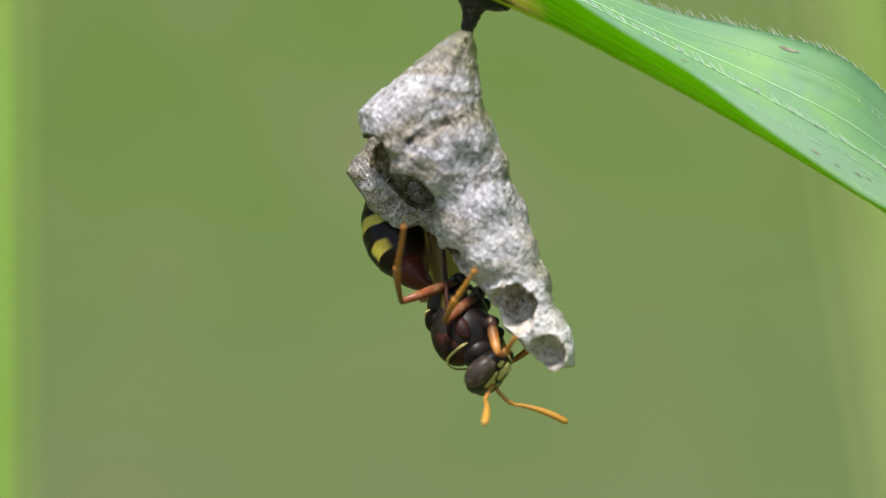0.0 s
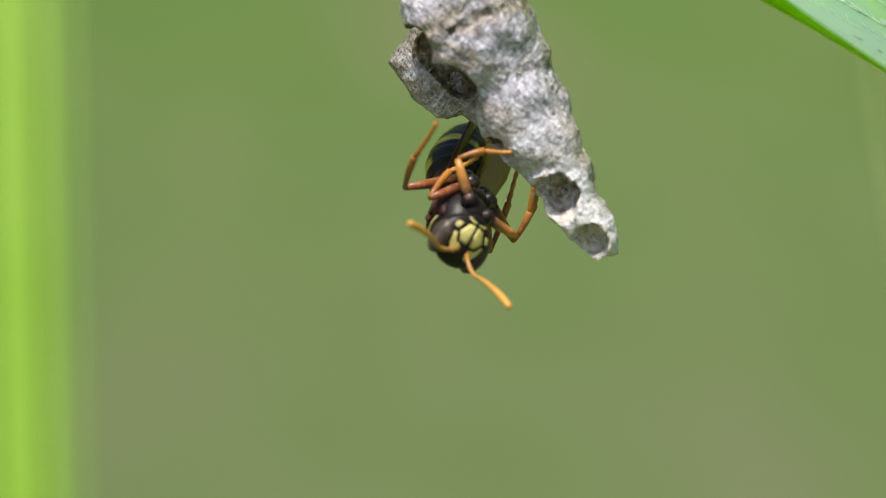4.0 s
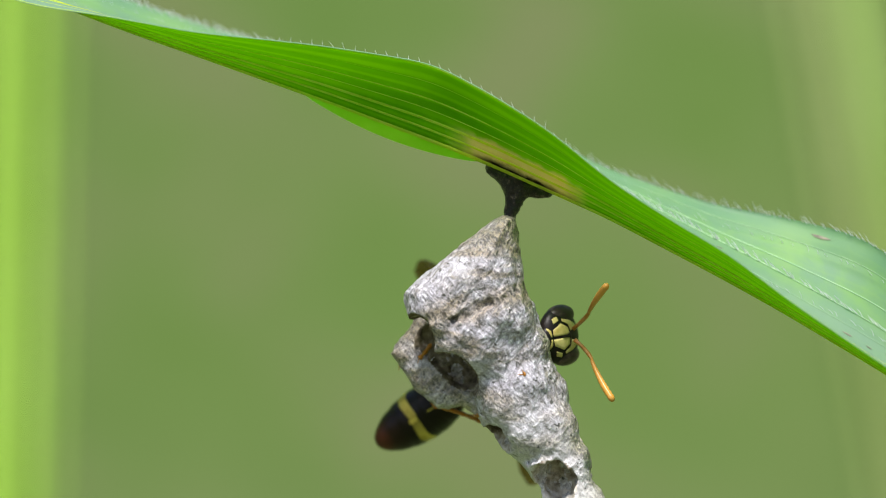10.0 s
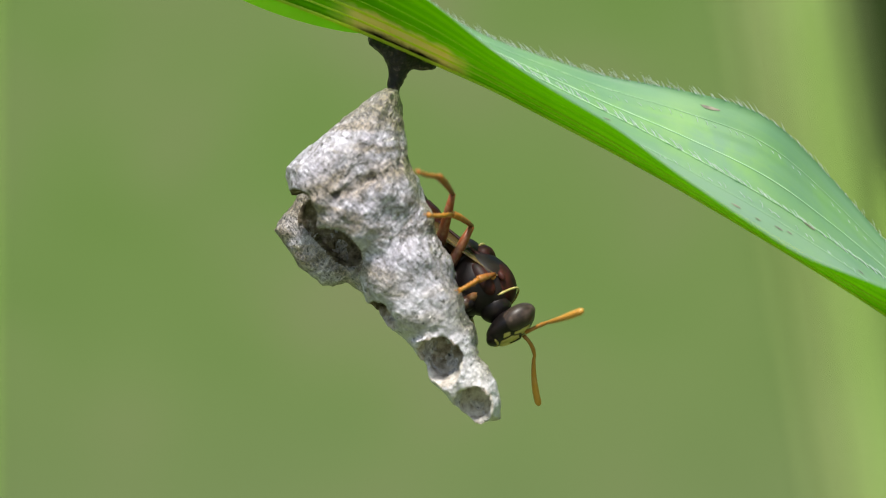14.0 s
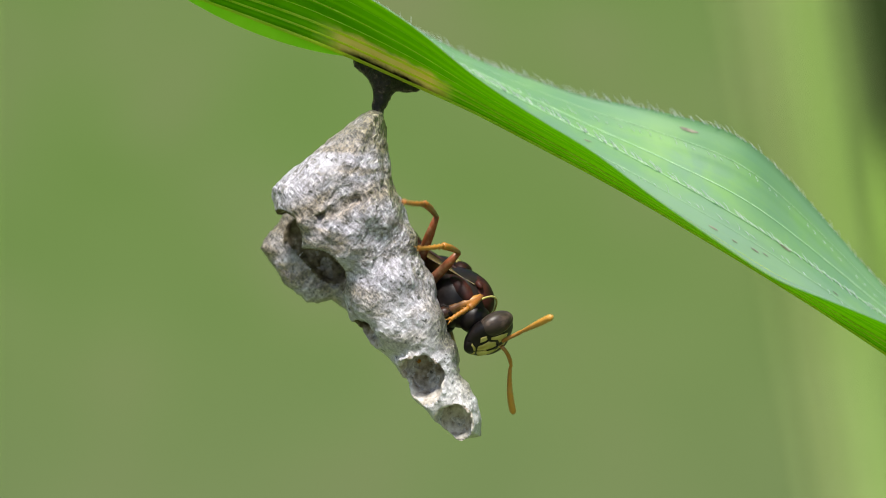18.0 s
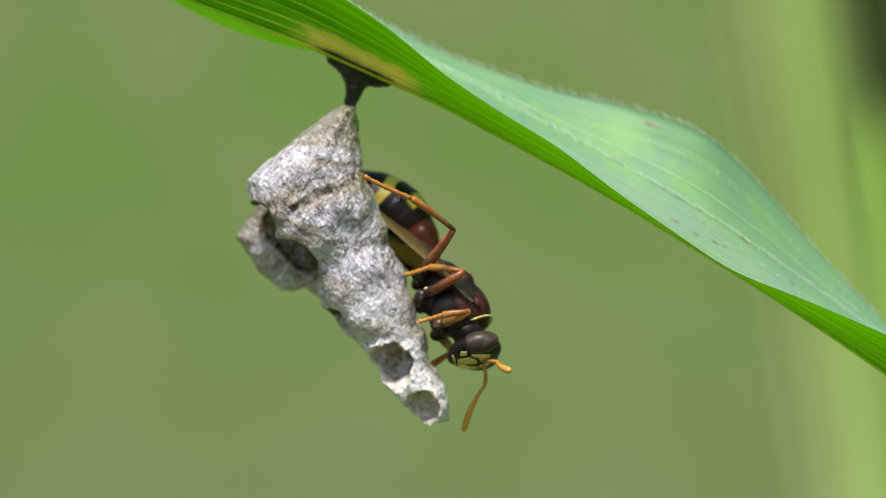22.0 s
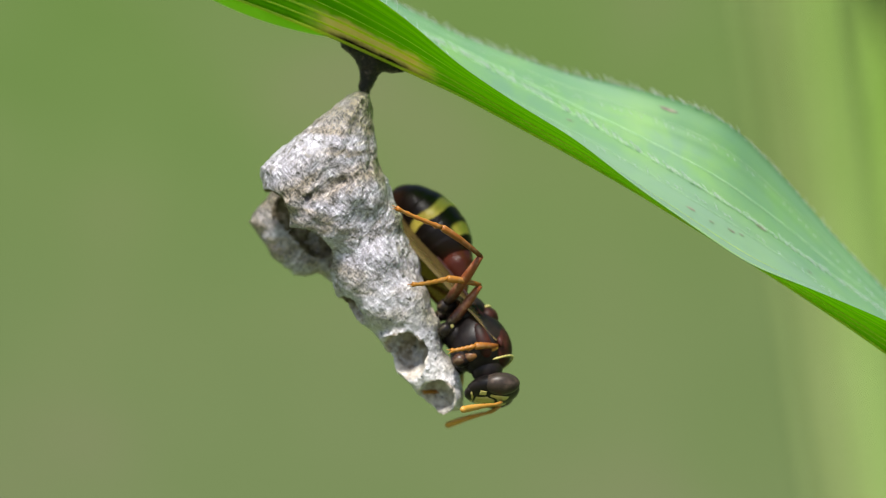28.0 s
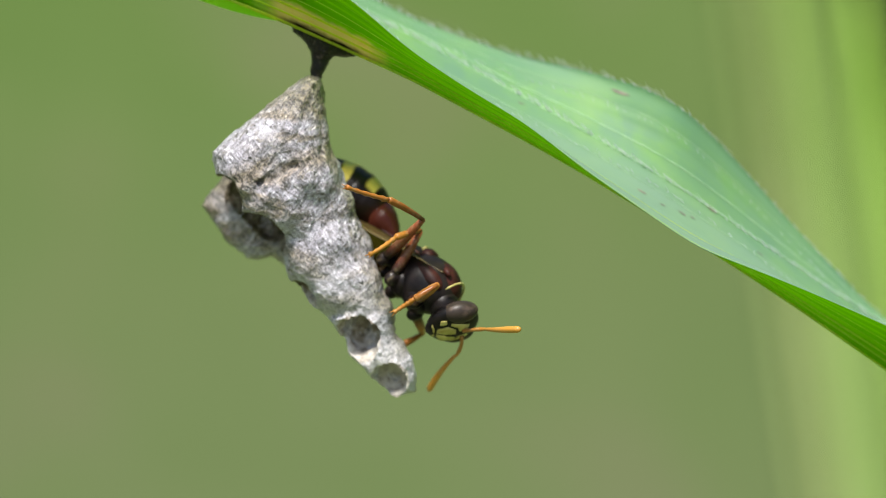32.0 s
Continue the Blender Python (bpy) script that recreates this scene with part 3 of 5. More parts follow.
def build_nest():
    nest = tagged(new("wasp_nest"), "small grey paper wasp nest hanging from a leaf", "wasp nest")
    nest.matrix_world = NEST_POSE
    v, q = surface(nest_field, (-5.2, -3.6, -14.2), (5.2, 3.0, 0.4), 0.068)
    mid = v[q].mean(1)
    # faces in the hollows take the lining, whose colour holds their shade
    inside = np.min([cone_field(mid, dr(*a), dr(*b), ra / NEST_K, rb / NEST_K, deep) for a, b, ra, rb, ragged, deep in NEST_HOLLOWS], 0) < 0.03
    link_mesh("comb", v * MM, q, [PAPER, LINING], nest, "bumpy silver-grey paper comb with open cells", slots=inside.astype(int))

    def stalk_field(p):
        k = 1 / NEST_K
        d = cone_field(p, dr(508, 82, 5), dr(516, 48, 5), 9 * k, 13 * k)
        d = blend(d, cone_field(p, dr(516, 48, 5), dr(522, 12, 5), 13 * k, 28 * k), 0.2)
        d = blend(d, cone_field(p, dr(520, 15, 5), dr(478, -12, 5), 22 * k, 12 * k), 0.25)
        d = blend(d, cone_field(p, dr(520, 18, 5), dr(575, 32, 5), 20 * k, 8 * k), 0.25)
        return d + 0.05 * waves(p, 4.0, 6) + 0.03 * waves(p, 9.0, 7)

    v, q = surface(stalk_field, (-1.6, -1.2, -0.6), (2.3, 1.4, 2.9), 0.06)
    link_mesh("stalk", v * MM, q, RESIN, nest, "dark brown resin stalk")


# ---------------------------------------------------------------- the leaf
LEAF_K = 42.7
LEAF_POSE = at(-0.71, 0.0, 2.05, 3.39, 0.46, 1.49)
LEAF_AT = np.array([-1100, -277, -150, 0, 200, 400, 500, 600, 700, 800, 900, 1000, 1130, 1200, 1300, 1400, 1568, 2600], float)
KEEL = np.array([-300, -20, 28, 80, 150, 224, 264, 308, 352, 404, 456, 511, 588, 630, 692, 757, 872, 1600], float)
NEAR = np.array([-60, -30, 0, 25, 78, 128, 113, 93, 52, 39, 33, 11, 0, -5, 20, 45, 87, 20], float)
FAR = np.array([40, 70, 72, 75, 98, 110, 112, 106, 100, 117, 136, 172, 215, 218, 184, 138, 84, 40], float)


def build_leaf():
    leaf = tagged(new("grass_leaf"), "long folded green grass leaf with fine hairs and parallel veins", "leaf")
    leaf.matrix_world = LEAF_POSE
    s = np.arange(-1100, 2601, 18.0)

    def curve(a):
        y = np.interp(s, LEAF_AT, a)
        ker = np.hanning(9)
        return np.convolve(np.pad(y, 4, "edge"), ker / ker.sum(), "valid")

    keel, near, far = curve(KEEL), curve(NEAR), curve(FAR)
    taper = np.clip((s + 1100) / 500, 0.05, 1) ** 0.6
    wn_, wf_ = 138 * taper, 236 * taper
    cols, thick = 14, 0.07
    for name, height, width, side, label in (("near_half", near, wn_, -1, "bright green underside turned up"), ("far_half", far, wf_, 1, "pale blue-green upper side with hairs")):
        height = np.clip(height, -0.97 * width, 0.97 * width)
        depth = side * np.sqrt(width**2 - height**2)
        top, uv = [], []
        for i, x in enumerate(s):
            for j in range(cols + 1):
                t = j / cols
                sag = math.sin(math.pi * t)
                y = depth[i] * t + (16 if side < 0 else 8.4) * sag
                z = -keel[i] + height[i] * t + (9 if side < 0 else -10) * sag * abs(depth[i]) / width[i]
                top.append(np.array([x - 540, y, z + 300]) / LEAF_K)
                uv.append(((x + 1100) / 3700, 0.5 + side * t / 2))
        top = np.array(top)
        n = cols + 1
        under = top - np.array([0, 0, thick]) + np.array([0, side * 0.02, 0])
        if side < 0:
            under = top + np.array([0, -thick * 0.8, -thick * 0.6])
        verts, m = np.concatenate([top, under]), len(top)
        faces, slots = [], []
        for i in range(len(s) - 1):
            for j in range(cols):
                a, b, c, d = i * n + j, i * n + j + 1, (i + 1) * n + j + 1, (i + 1) * n + j
                up, down = (a, d, c, b), (m + a, m + b, m + c, m + d)
                faces += [up, down] if side > 0 else [up[::-1], down[::-1]]
                slots += [1, 0]
            e0, e1 = i * n + cols, (i + 1) * n + cols
            faces.append((e0, m + e0, m + e1, e1)), slots.append(1)
            e0, e1 = i * n, (i + 1) * n
            faces.append((e0, e1, m + e1, m + e0)), slots.append(0)
        link_mesh(name, verts * MM, faces, [LEAF_UNDER, LEAF_UPPER], leaf, label, True, slots, uv + uv)
    # the keel
    pts = np.stack([s - 540, np.full(len(s), 0.0), 300 - keel - 2], 1) / LEAF_K
    v, f = tube(pts, 0.07 * taper + 0.015, 8)
    link_mesh("midrib", np.array(v) * MM, f, LIME_VEIN, leaf, "pale green midrib", uvs=[(0.5, 0.5 + 0.01 * (k % 8)) for k in range(len(v))])
    # a raised pale vein and soft hairs on the upper side of the far half
    wide = np.sqrt(wf_**2 - np.clip(far, -0.97 * wf_, 0.97 * wf_) ** 2)

    def far_place(i, t):
        return np.array([s[i] - 540, wide[i] * t + 8.4 * math.sin(math.pi * t), 300 - keel[i] + far[i] * t - 10 * math.sin(math.pi * t) * wide[i] / wf_[i]]) / LEAF_K

    vein_t = np.clip(75 / np.maximum(far, 1), 0.1, 0.93)
    pts = [far_place(i, vein_t[i]) + (0, -0.014, 0.024) for i in range(len(s)) if 560 < s[i] < 1900]
    v, f = tube(pts, [0.024] * len(pts), 6, True, 0.6)
    link_mesh("raised_vein", np.array(v) * MM, f, PALE_VEIN, leaf, "pale hairy vein")
    for share, r in ((-0.4, 0.01), (0.28, 0.022), (0.7, 0.012)):
        side_t = np.where(share > 0, vein_t + (0.97 - vein_t) * share, vein_t * (1 + share))
        pts = [far_place(i, side_t[i]) + (0, -0.012, 0.02) for i in range(len(s)) if 560 < s[i] < 1900]
        v, f = tube(pts, [r] * len(pts), 6, True, 0.6)
        link_mesh("vein", np.array(v) * MM, f, PALE_VEIN, leaf, "thin pale vein")
    deep = -np.sqrt(wn_**2 - np.clip(near, -0.97 * wn_, 0.97 * wn_) ** 2)
    for t, r in ((0.12, 0.05), (0.24, 0.06), (0.38, 0.022), (0.52, 0.034), (0.75, 0.015), (0.98, 0.022)):
        sag = math.sin(math.pi * t)
        pts = np.stack([s - 540, deep * t + 16 * sag - 3, 300 - keel + near * t + 9 * sag * np.abs(deep) / wn_ - 1], 1)[10:-30] / LEAF_K
        v, f = tube(pts, [r] * len(pts), 6)
        link_mesh("vein", np.array(v) * MM, f, LIME_VEIN, leaf, "pale lime vein")
    for u, t, size in ((1245, 0.36, 0.22), (1180, 0.15, 0.14), (1075, 0.9, 0.3), (1110, 0.13, 0.16), (1150, 0.12, 0.1), (1330, 0.3, 0.12), (905, 0.45, 0.12), (1210, 0.17, 0.1)):
        i = int(np.argmin(np.abs(s - u)))
        c, along, up = far_place(i, t), far_place(i + 2, t) - far_place(i, t), far_place(i, min(1, t + 0.08)) - far_place(i, max(0, t - 0.08))
        along, up = along / np.linalg.norm(along), up / np.linalg.norm(up)
        out = np.cross(along, up)
        out = out if out[1] < 0 else -out
        ring = [c + out * 0.03 + size * (along * math.cos(w) * (1.4 + 0.3 * math.sin(3 * w + u)) + up * 0.26 * math.sin(w)) for w in np.linspace(0, 2 * math.pi, 13)[:12]]
        link_mesh("spot", np.array(ring + [c + out * 0.045]) * MM, [(k, (k + 1) % 12, 12) for k in range(12)], SPOT, leaf, "dark brown blemish")
    tip = np.array([s[-1] - 540, 0, 300 - keel[-1]]) / LEAF_K
    v, f = tube([tip, tip + (1.5, 0, -3), tip + (2.5, 0, -12), tip + (4, 0, -200), tip + (6, 0, -872)], [0.5, 0.9, 1.2, 1.4, 1.8], 12)
    link_mesh("stem", np.array(v) * MM, f, LIME_LEAF, leaf, "green stem that carries the leaf")
    rng = random.Random(4)
    tufts = []
    for i in range(len(s)):
        if not -500 < s[i] < 1900:
            continue
        for t, count in ((0.99, 4), (vein_t[i], 3), (0.75, 1), (0.25, 1)):
            for _ in range(count):
                j = min(i + 1, len(s) - 1)
                p = far_place(i, t) + (far_place(j, t) - far_place(i, t)) * rng.random()
                length = rng.uniform(0.18, 0.5) if t > 0.9 else rng.uniform(0.12, 0.36)
                d = np.array([rng.uniform(-0.75, -0.2), rng.uniform(-0.5, 0.2), rng.uniform(0.6, 1.0)])
                if count == 3:
                    d, length = np.array([rng.uniform(-0.8, -0.4), rng.uniform(-0.25, -0.05), rng.uniform(0.7, 0.9)]), rng.uniform(0.32, 0.48)
                tufts.append(tube([p, p + d * length * 0.6, p + d * length + (-0.05, 0, 0)], [0.017, 0.014, 0.006] if count == 3 else [0.012, 0.009, 0.003], 3, False))
        if near[i] > 40 and s[i] < 700:
            p = np.array([s[i] - 540, -math.sqrt(max(0, wn_[i] ** 2 - near[i] ** 2)), 300 - keel[i] + near[i]]) / LEAF_K
            d = np.array([rng.uniform(-0.6, 0.1), 0, rng.uniform(0.6, 1.0)])
            tufts.append(tube([p, p + d * 0.15, p + d * rng.uniform(0.15, 0.35)], [0.01, 0.008, 0.003], 3, False))
    v, f = joined(*tufts)
    tagged(link_mesh("leaf_hairs", np.array(v) * MM, f, HAIR, leaf, "short white hairs"), kind="stuff")
    # the far margin curls under behind the keel for a stretch
    verts, faces, run = [], [], [i for i in range(len(s)) if 150 < s[i] < 500]
    for n, i in enumerate(run):
        t = n / (len(run) - 1)
        drop = 27 * math.sin(math.pi * t) ** 0.7
        for k in range(4):
            for o in (0, 3):
                verts.append(np.array([s[i] - 540, 10 + 9 * k + o, 300 - keel[i] - drop * k / 3 + 2]) / LEAF_K * MM)
    for n in range(len(run) - 1):
        for k in range(3):
            a = n * 8 + 2 * k
            faces += [(a, a + 2, a + 10, a + 8), (a + 1, a + 9, a + 11, a + 3)]
    link_mesh("curled_margin", verts, faces, LIME_LEAF, leaf, "lime green margin curled under")
    return leaf


# ---------------------------------------------------------------- the wasp
def quad_bezier(a, b, c, n):
    a, b, c = np.array(a, float), np.array(b, float), np.array(c, float)
    return [(1 - t) ** 2 * a + 2 * t * (1 - t) * b + t * t * c for t in np.linspace(0, 1, n)]


LEGS = {  # hip, resting foot (left side), femur, tibia with foot
    "fore": ((0.75, 0.45, -1.05), (1.1, 1.0, -2.5), 1.5, 1.9),
    "middle": ((-0.55, 0.5, -1.2), (-2.2, 1.5, -2.6), 2.1, 2.9),
    "hind": ((-1.45, 0.45, -0.95), (-4.6, 1.25, -2.3), 2.75, 4.0),
}


WASP_SIZE = 1.11
HEAD_SIZE = (0.52, 1.06, 1.0)


def build_wasp():
    wasp = tagged(new("paper_wasp"), "slender brown and yellow paper wasp clinging to its nest", "wasp")
    wasp.scale = (WASP_SIZE,) * 3
    made = {"wasp": wasp, "legs": []}
    link_mesh("thorax", *mm(joined(ball((0.1, 0, -0.03), (1.42, 0.92, 1.08), 20, 28, shape=lambda x: 0.92 + 0.14 * math.cos(2.2 * (x - 0.2))),
                                   ball((-1.1, 0, -0.1), (0.78, 0.72, 0.86), 16, 22, shape=lambda x: 0.92 + 0.14 * x),
                                   ball((1.25, 0, -0.08), (0.55, 0.55, 0.6)), ball((0.5, 0, -0.75), (0.6, 0.62, 0.5)), ball((-0.35, 0, -0.8), (0.6, 0.6, 0.48)))), BLACK, wasp, "black thorax")
    link_mesh("scutum", *mm(ball((0.38, 0, 0.42), (0.98, 0.82, 0.72), 16, 22)), MAROON, wasp, "maroon plate of the back")
    link_mesh("scutellum", *mm(ball((-0.66, 0, 0.56), (0.46, 0.58, 0.44), 12, 16)), MAROON, wasp, "dark maroon hind plate of the back")
    link_mesh("scutellum_mark", *mm(ball((-1.04, 0, 0.66), (0.1, 0.42, 0.2), 8, 14)), YELLOW, wasp, "pale yellow cross mark")
    link_mesh("collar", *mm(tube([(1.2 - 0.12 * math.sin(w) ** 2, 0.9 * math.cos(w), 0.05 + 0.95 * math.sin(w)) for w in np.linspace(0.0, math.pi, 22)],
                                 [0.01] + [0.04] * 20 + [0.01], 7)), YELLOW, wasp, "yellow collar line")
    for sy in (1, -1):
        link_mesh("side_plate", *mm(ball((0.3, sy * 0.7, -0.05), (0.72, 0.34, 0.36), 12, 14)), MAROON, wasp, "maroon patch on the flank")
        link_mesh("side_mark", *mm(ball((-0.62, sy * 0.66, -0.95), (0.16, 0.08, 0.1), 8, 10)), YELLOW, wasp, "small yellow mark on the flank")
        link_mesh("wing_base_plate", *mm(ball((0.6, sy * 0.86, 0.56), (0.2, 0.1, 0.12), 8, 10)), MAROON, wasp)
        for x, z in ((0.75, -0.98), (-0.55, -1.1), (-1.45, -0.8)):
            link_mesh("hip", *mm(ball((x, sy * 0.42, z), (0.28, 0.27, 0.38), 10, 12)), BLACK, wasp, "black hip joint")
    # head: its own space at the neck, +x ahead, face ahead
    head = link_mesh("head", *mm(joined(ball((0.62, 0, 0.0), HEAD_SIZE, 20, 26), ball((0.05, 0, 0), (0.3, 0.35, 0.35), 6, 10), ball((0.7, 0, -0.66), (0.29, 0.5, 0.42), 12, 16))), BLACK, wasp, "black head with a yellow patterned face")

    def face(name, outline, mat, lift=0.02, label=""):
        """A plate that lies on the front of the head, from its outline (sideways, up)."""
        outline = np.array(outline, float)
        mid, verts, faces, n = outline.mean(0), [], [], len(outline)
        loop = np.concatenate([outline[i] + (outline[(i + 1) % n] - outline[i]) * np.linspace(0, 1, 4)[:3, None] for i in range(n)])
        for r in (1.0, 0.92, 0.6, 0.25):
            for y, z in mid + (loop - mid) * r:
                q = max(0.02, 1 - (y / HEAD_SIZE[1]) ** 2 - (z / HEAD_SIZE[2]) ** 2)
                verts.append((0.62 + HEAD_SIZE[0] * math.sqrt(q) + (lift if r < 1 else -0.03), y, z))
        m = len(loop)
        for k in range(3):
            faces += [(k * m + i, k * m + (i + 1) % m, (k + 1) * m + (i + 1) % m, (k + 1) * m + i) for i in range(m)]
        faces.append(tuple(3 * m + i for i in range(m)))
        link_mesh(name, *mm((verts, faces)), mat, head, label)

    for sy in (1, -1):
        link_mesh("eye", *mm(ball((0.64, sy * 0.74, 0.2), (0.42, 0.4, 0.7), 16, 22)), EYE, head, "brown compound eye")
        face("orbit_patch", [(sy * y, z) for y, z in ((0.15, 0.12), (0.42, 0.04), (0.56, -0.24), (0.66, -0.2), (0.56, 0.2), (0.38, 0.54), (0.22, 0.48))], YELLOW)
        face("cheek_patch", [(sy * y, z) for y, z in ((0.5, -0.62), (0.6, -0.36), (0.76, -0.36), (0.7, -0.58))], YELLOW)
        face("mandible", [(sy * y, z) for y, z in ((0.03, -0.79), (0.27, -0.79), (0.4, -0.86), (0.26, -0.97), (0.03, -1.0))], YELLOW, 0.06, "yellow jaw")
    for sy in (1, -1):
        face("clypeus", [(sy * y, z) for y, z in ((0.035, 0.02), (0.32, -0.02), (0.5, -0.32), (0.3, -0.7), (0.05, -0.74))], YELLOW, 0.04, "yellow half of the face shield")
    face("clypeus_seam", [(-0.13, 0.06), (0.13, 0.06), (0.05, -0.16), (0.0, -0.42), (-0.05, -0.16)], BLACK, 0.07, "black wedge between the halves of the face shield")
    made["head"], made["antennae"] = head, []
    for sy in (1, -1):
        # an antenna runs along +x of its own space
        pts = quad_bezier((0, 0, 0), (0.45, 0, 0.2), (0.85, 0, 0.12), 5) + quad_bezier((0.93, 0, 0.06), (1.7, 0, -0.25), (2.55, 0, -0.3), 22)
        rad = [0.08, 0.07, 0.075, 0.08, 0.06] + [0.065 + 0.06 * min(1, k / 14) + (0.008 if k % 2 else -0.006) for k in range(21)] + [0.07]
        ant = link_mesh("antenna", *mm(tube([q * 1.16 for q in pts], rad, 9)), FEELER, head, "orange antenna")
        ant.matrix_basis = pose(1.12 * MM, sy * 0.24 * MM, 0.2 * MM, 0, -15, sy * 36)
        made["antennae"].append((ant, sy))
    # gaster with its petiole: its own space at the waist, the tip towards -x and bent to the belly
    body = ball((0, 0, 0), (2.05, 1.02, 1.1), 72, 32, lambda x: 1.0 + 0.1 * x + 0.03 * (1 - (3.2 * (x + 1.02)) % 1.0))
    bent, skin = [], []
    r, w0 = 1.0 / radians(12.0), radians(5.0)
    for x, y, z in body[0]:
        u = 2.05 - x  # along the gaster from its front
        w = w0 + u / r
        bent.append((-1.35 - r * (math.sin(w) - math.sin(w0)) - z * math.sin(w), y, -r * (math.cos(w0) - math.cos(w)) + z * math.cos(w)))
        skin.append((u / 4.1, 0.5 + math.atan2(y, z) / (2 * math.pi)))
    pts = [(0.15, 0, 0.05), (-0.3, 0, 0.06), (-0.62, 0, 0.1), (-0.95, 0, 0.12), (-1.3, 0, 0.1), (-1.75, 0, 0.02)]
    neck_tube = tube(pts, [0.17, 0.17, 0.24, 0.42, 0.58, 0.7], 16)
    gaster = link_mesh("gaster", *mm(joined(neck_tube, (bent, body[1]))), GASTER, wasp, "dark brown gaster with a yellow band", uvs=[(0.0, 0.5)] * len(neck_tube[0]) + skin)
    made["gaster"] = gaster
    for sy in (1, -1):
        n, verts, faces = 24, [], []
        for i in range(n + 1):
            t = i / n
            x = -6.9 * t
            end = math.sqrt(max(0.0, 1 - ((t - 0.85) / 0.15) ** 2)) if t > 0.85 else 1.0
            lo, hi = -(0.16 + 0.62 * min(1, 1.6 * t) ** 1.3) * end - 0.01, (0.14 + 0.38 * min(1, 2 * t)) * end
            for z0 in (0.012, -0.012):
                for y in (lo, (lo + hi) / 2, hi):
                    verts.append((x, y, z0 + 0.12 * y * y))
        for i in range(n):
            b = i * 6
            for k in range(2):
                faces += [(b + k, b + k + 1, b + k + 7, b + k + 6), (b + k + 3, b + k + 9, b + k + 10, b + k + 4)]
            faces += [(b, b + 6, b + 9, b + 3), (b + 2, b + 5, b + 11, b + 8)]
        wing = link_mesh("wing", [np.array(q) * MM for q in verts], faces, WING, wasp, "folded smoky brown wing")
        wing.matrix_basis = pose(0.5 * MM, sy * 0.8 * MM, 0.5 * MM, sy * -62, -25, sy * -3)
        link_mesh("wing_edge", *mm(tube([(0, 0.14, 0.03), (-1.5, 0.31, 0.03), (-3.3, 0.52, 0.03), (-5.5, 0.52, 0.03), (-6.2, 0.4, 0.02), (-6.5, 0.2, 0)], [0.08, 0.08, 0.065, 0.05, 0.03, 0.015], 6)), MAROON, wing)
        made.setdefault("wings", []).append((wing, sy))
    for kind, (hip, foot, lf, lt) in LEGS.items():
        for sy in (1, -1):
            fem = FOREFEMUR if kind == "fore" else FEMUR
            femur = link_mesh("leg", *mm(joined(ball((0, 0, 0), (0.3, 0.26, 0.26), 8, 10), tube([(0, 0, 0), (lf * 0.3, 0, 0.04), (lf * 0.7, 0, 0.03), (lf, 0, 0)], [0.17, 0.2, 0.17, 0.11], 10))),
                              fem, wasp, "orange foreleg" if kind == "fore" else "dark brown thigh with an orange foot")
            a = lt * 0.52
            up = 0.16 if kind == "fore" else 0.24
            foot_x = np.linspace(a, lt, 16)
            foot_z = up * (1 - np.linspace(0, 1, 16)) ** 1.6
            foot_r = [0.085 - 0.02 * (k / 15) + 0.022 * (k % 3 == 2) for k in range(15)] + [0.1]
            tib = link_mesh("shin", *mm(joined(tube([(0, 0, 0), (a * 0.25, 0, up * 0.4), (a * 0.6, 0, up * 0.8), (a * 0.95, 0, up), (a, 0, up)], [0.085, 0.1, 0.125, 0.14, 0.1], 9),
                                              tube([(x, 0, z) for x, z in zip(foot_x, foot_z)], foot_r, 8),
                                              tube([(a, 0.03, up), (a + 0.28, 0.12, up - 0.12)], [0.03, 0.01], 5), tube([(a, -0.03, up), (a + 0.22, -0.12, up - 0.14)], [0.03, 0.01], 5),
                                              tube([(lt - 0.03, 0.02, 0), (lt + 0.16, 0.1, -0.05)], [0.03, 0.012], 5), tube([(lt - 0.03, -0.02, 0), (lt + 0.16, -0.1, -0.05)], [0.03, 0.012], 5))),
                            SHIN if kind != "hind" else HINDSHIN, femur, "orange shin with a clawed foot")
            made["legs"].append((kind, femur, tib, np.array(hip) * (1, sy, 1), np.array(foot) * (1, sy, 1), lf, lt, sy))
    return made


def aim(d, up):
    """A turn whose +x looks along d and whose +z is near up."""
    x = Vector(d).normalized()
    y = Vector(up).cross(x).normalized()
    z = x.cross(y)
    return Matrix((x, y, z)).transposed()


def leg_poses(hip, knee, foot, lf):
    """Femur and tibia poses, in the wasp's and the femur's space, for a knee and a foot."""
    out = knee - (hip + foot) / 2 + np.array([0, 0, 0.01])
    r1 = aim(knee - hip, out)
    r2 = r1.transposed() @ aim(foot - knee, out)
    return Matrix.Translation(Vector(hip) * MM) @ r1.to_4x4(), Matrix.Translation((lf * MM, 0, 0)) @ r2.to_4x4()


def step_leg(hip, foot, lf, lt, sy):
    """The poses of a leg that put its foot on a place."""
    d = np.array(foot) - hip
    far = min(max(np.linalg.norm(d), abs(lf - lt) + 0.15), (lf + lt) * 0.985)
    d = d / np.linalg.norm(d)
    out = np.array([0, sy * 0.8, 0.75])
    out = out - d * (out @ d)
    out /= np.linalg.norm(out)
    c = (lf * lf + far * far - lt * lt) / (2 * lf * far)
    knee = hip + lf * (c * d + math.sqrt(max(0, 1 - c * c)) * out)
    return leg_poses(hip, knee, hip + far * d, lf)


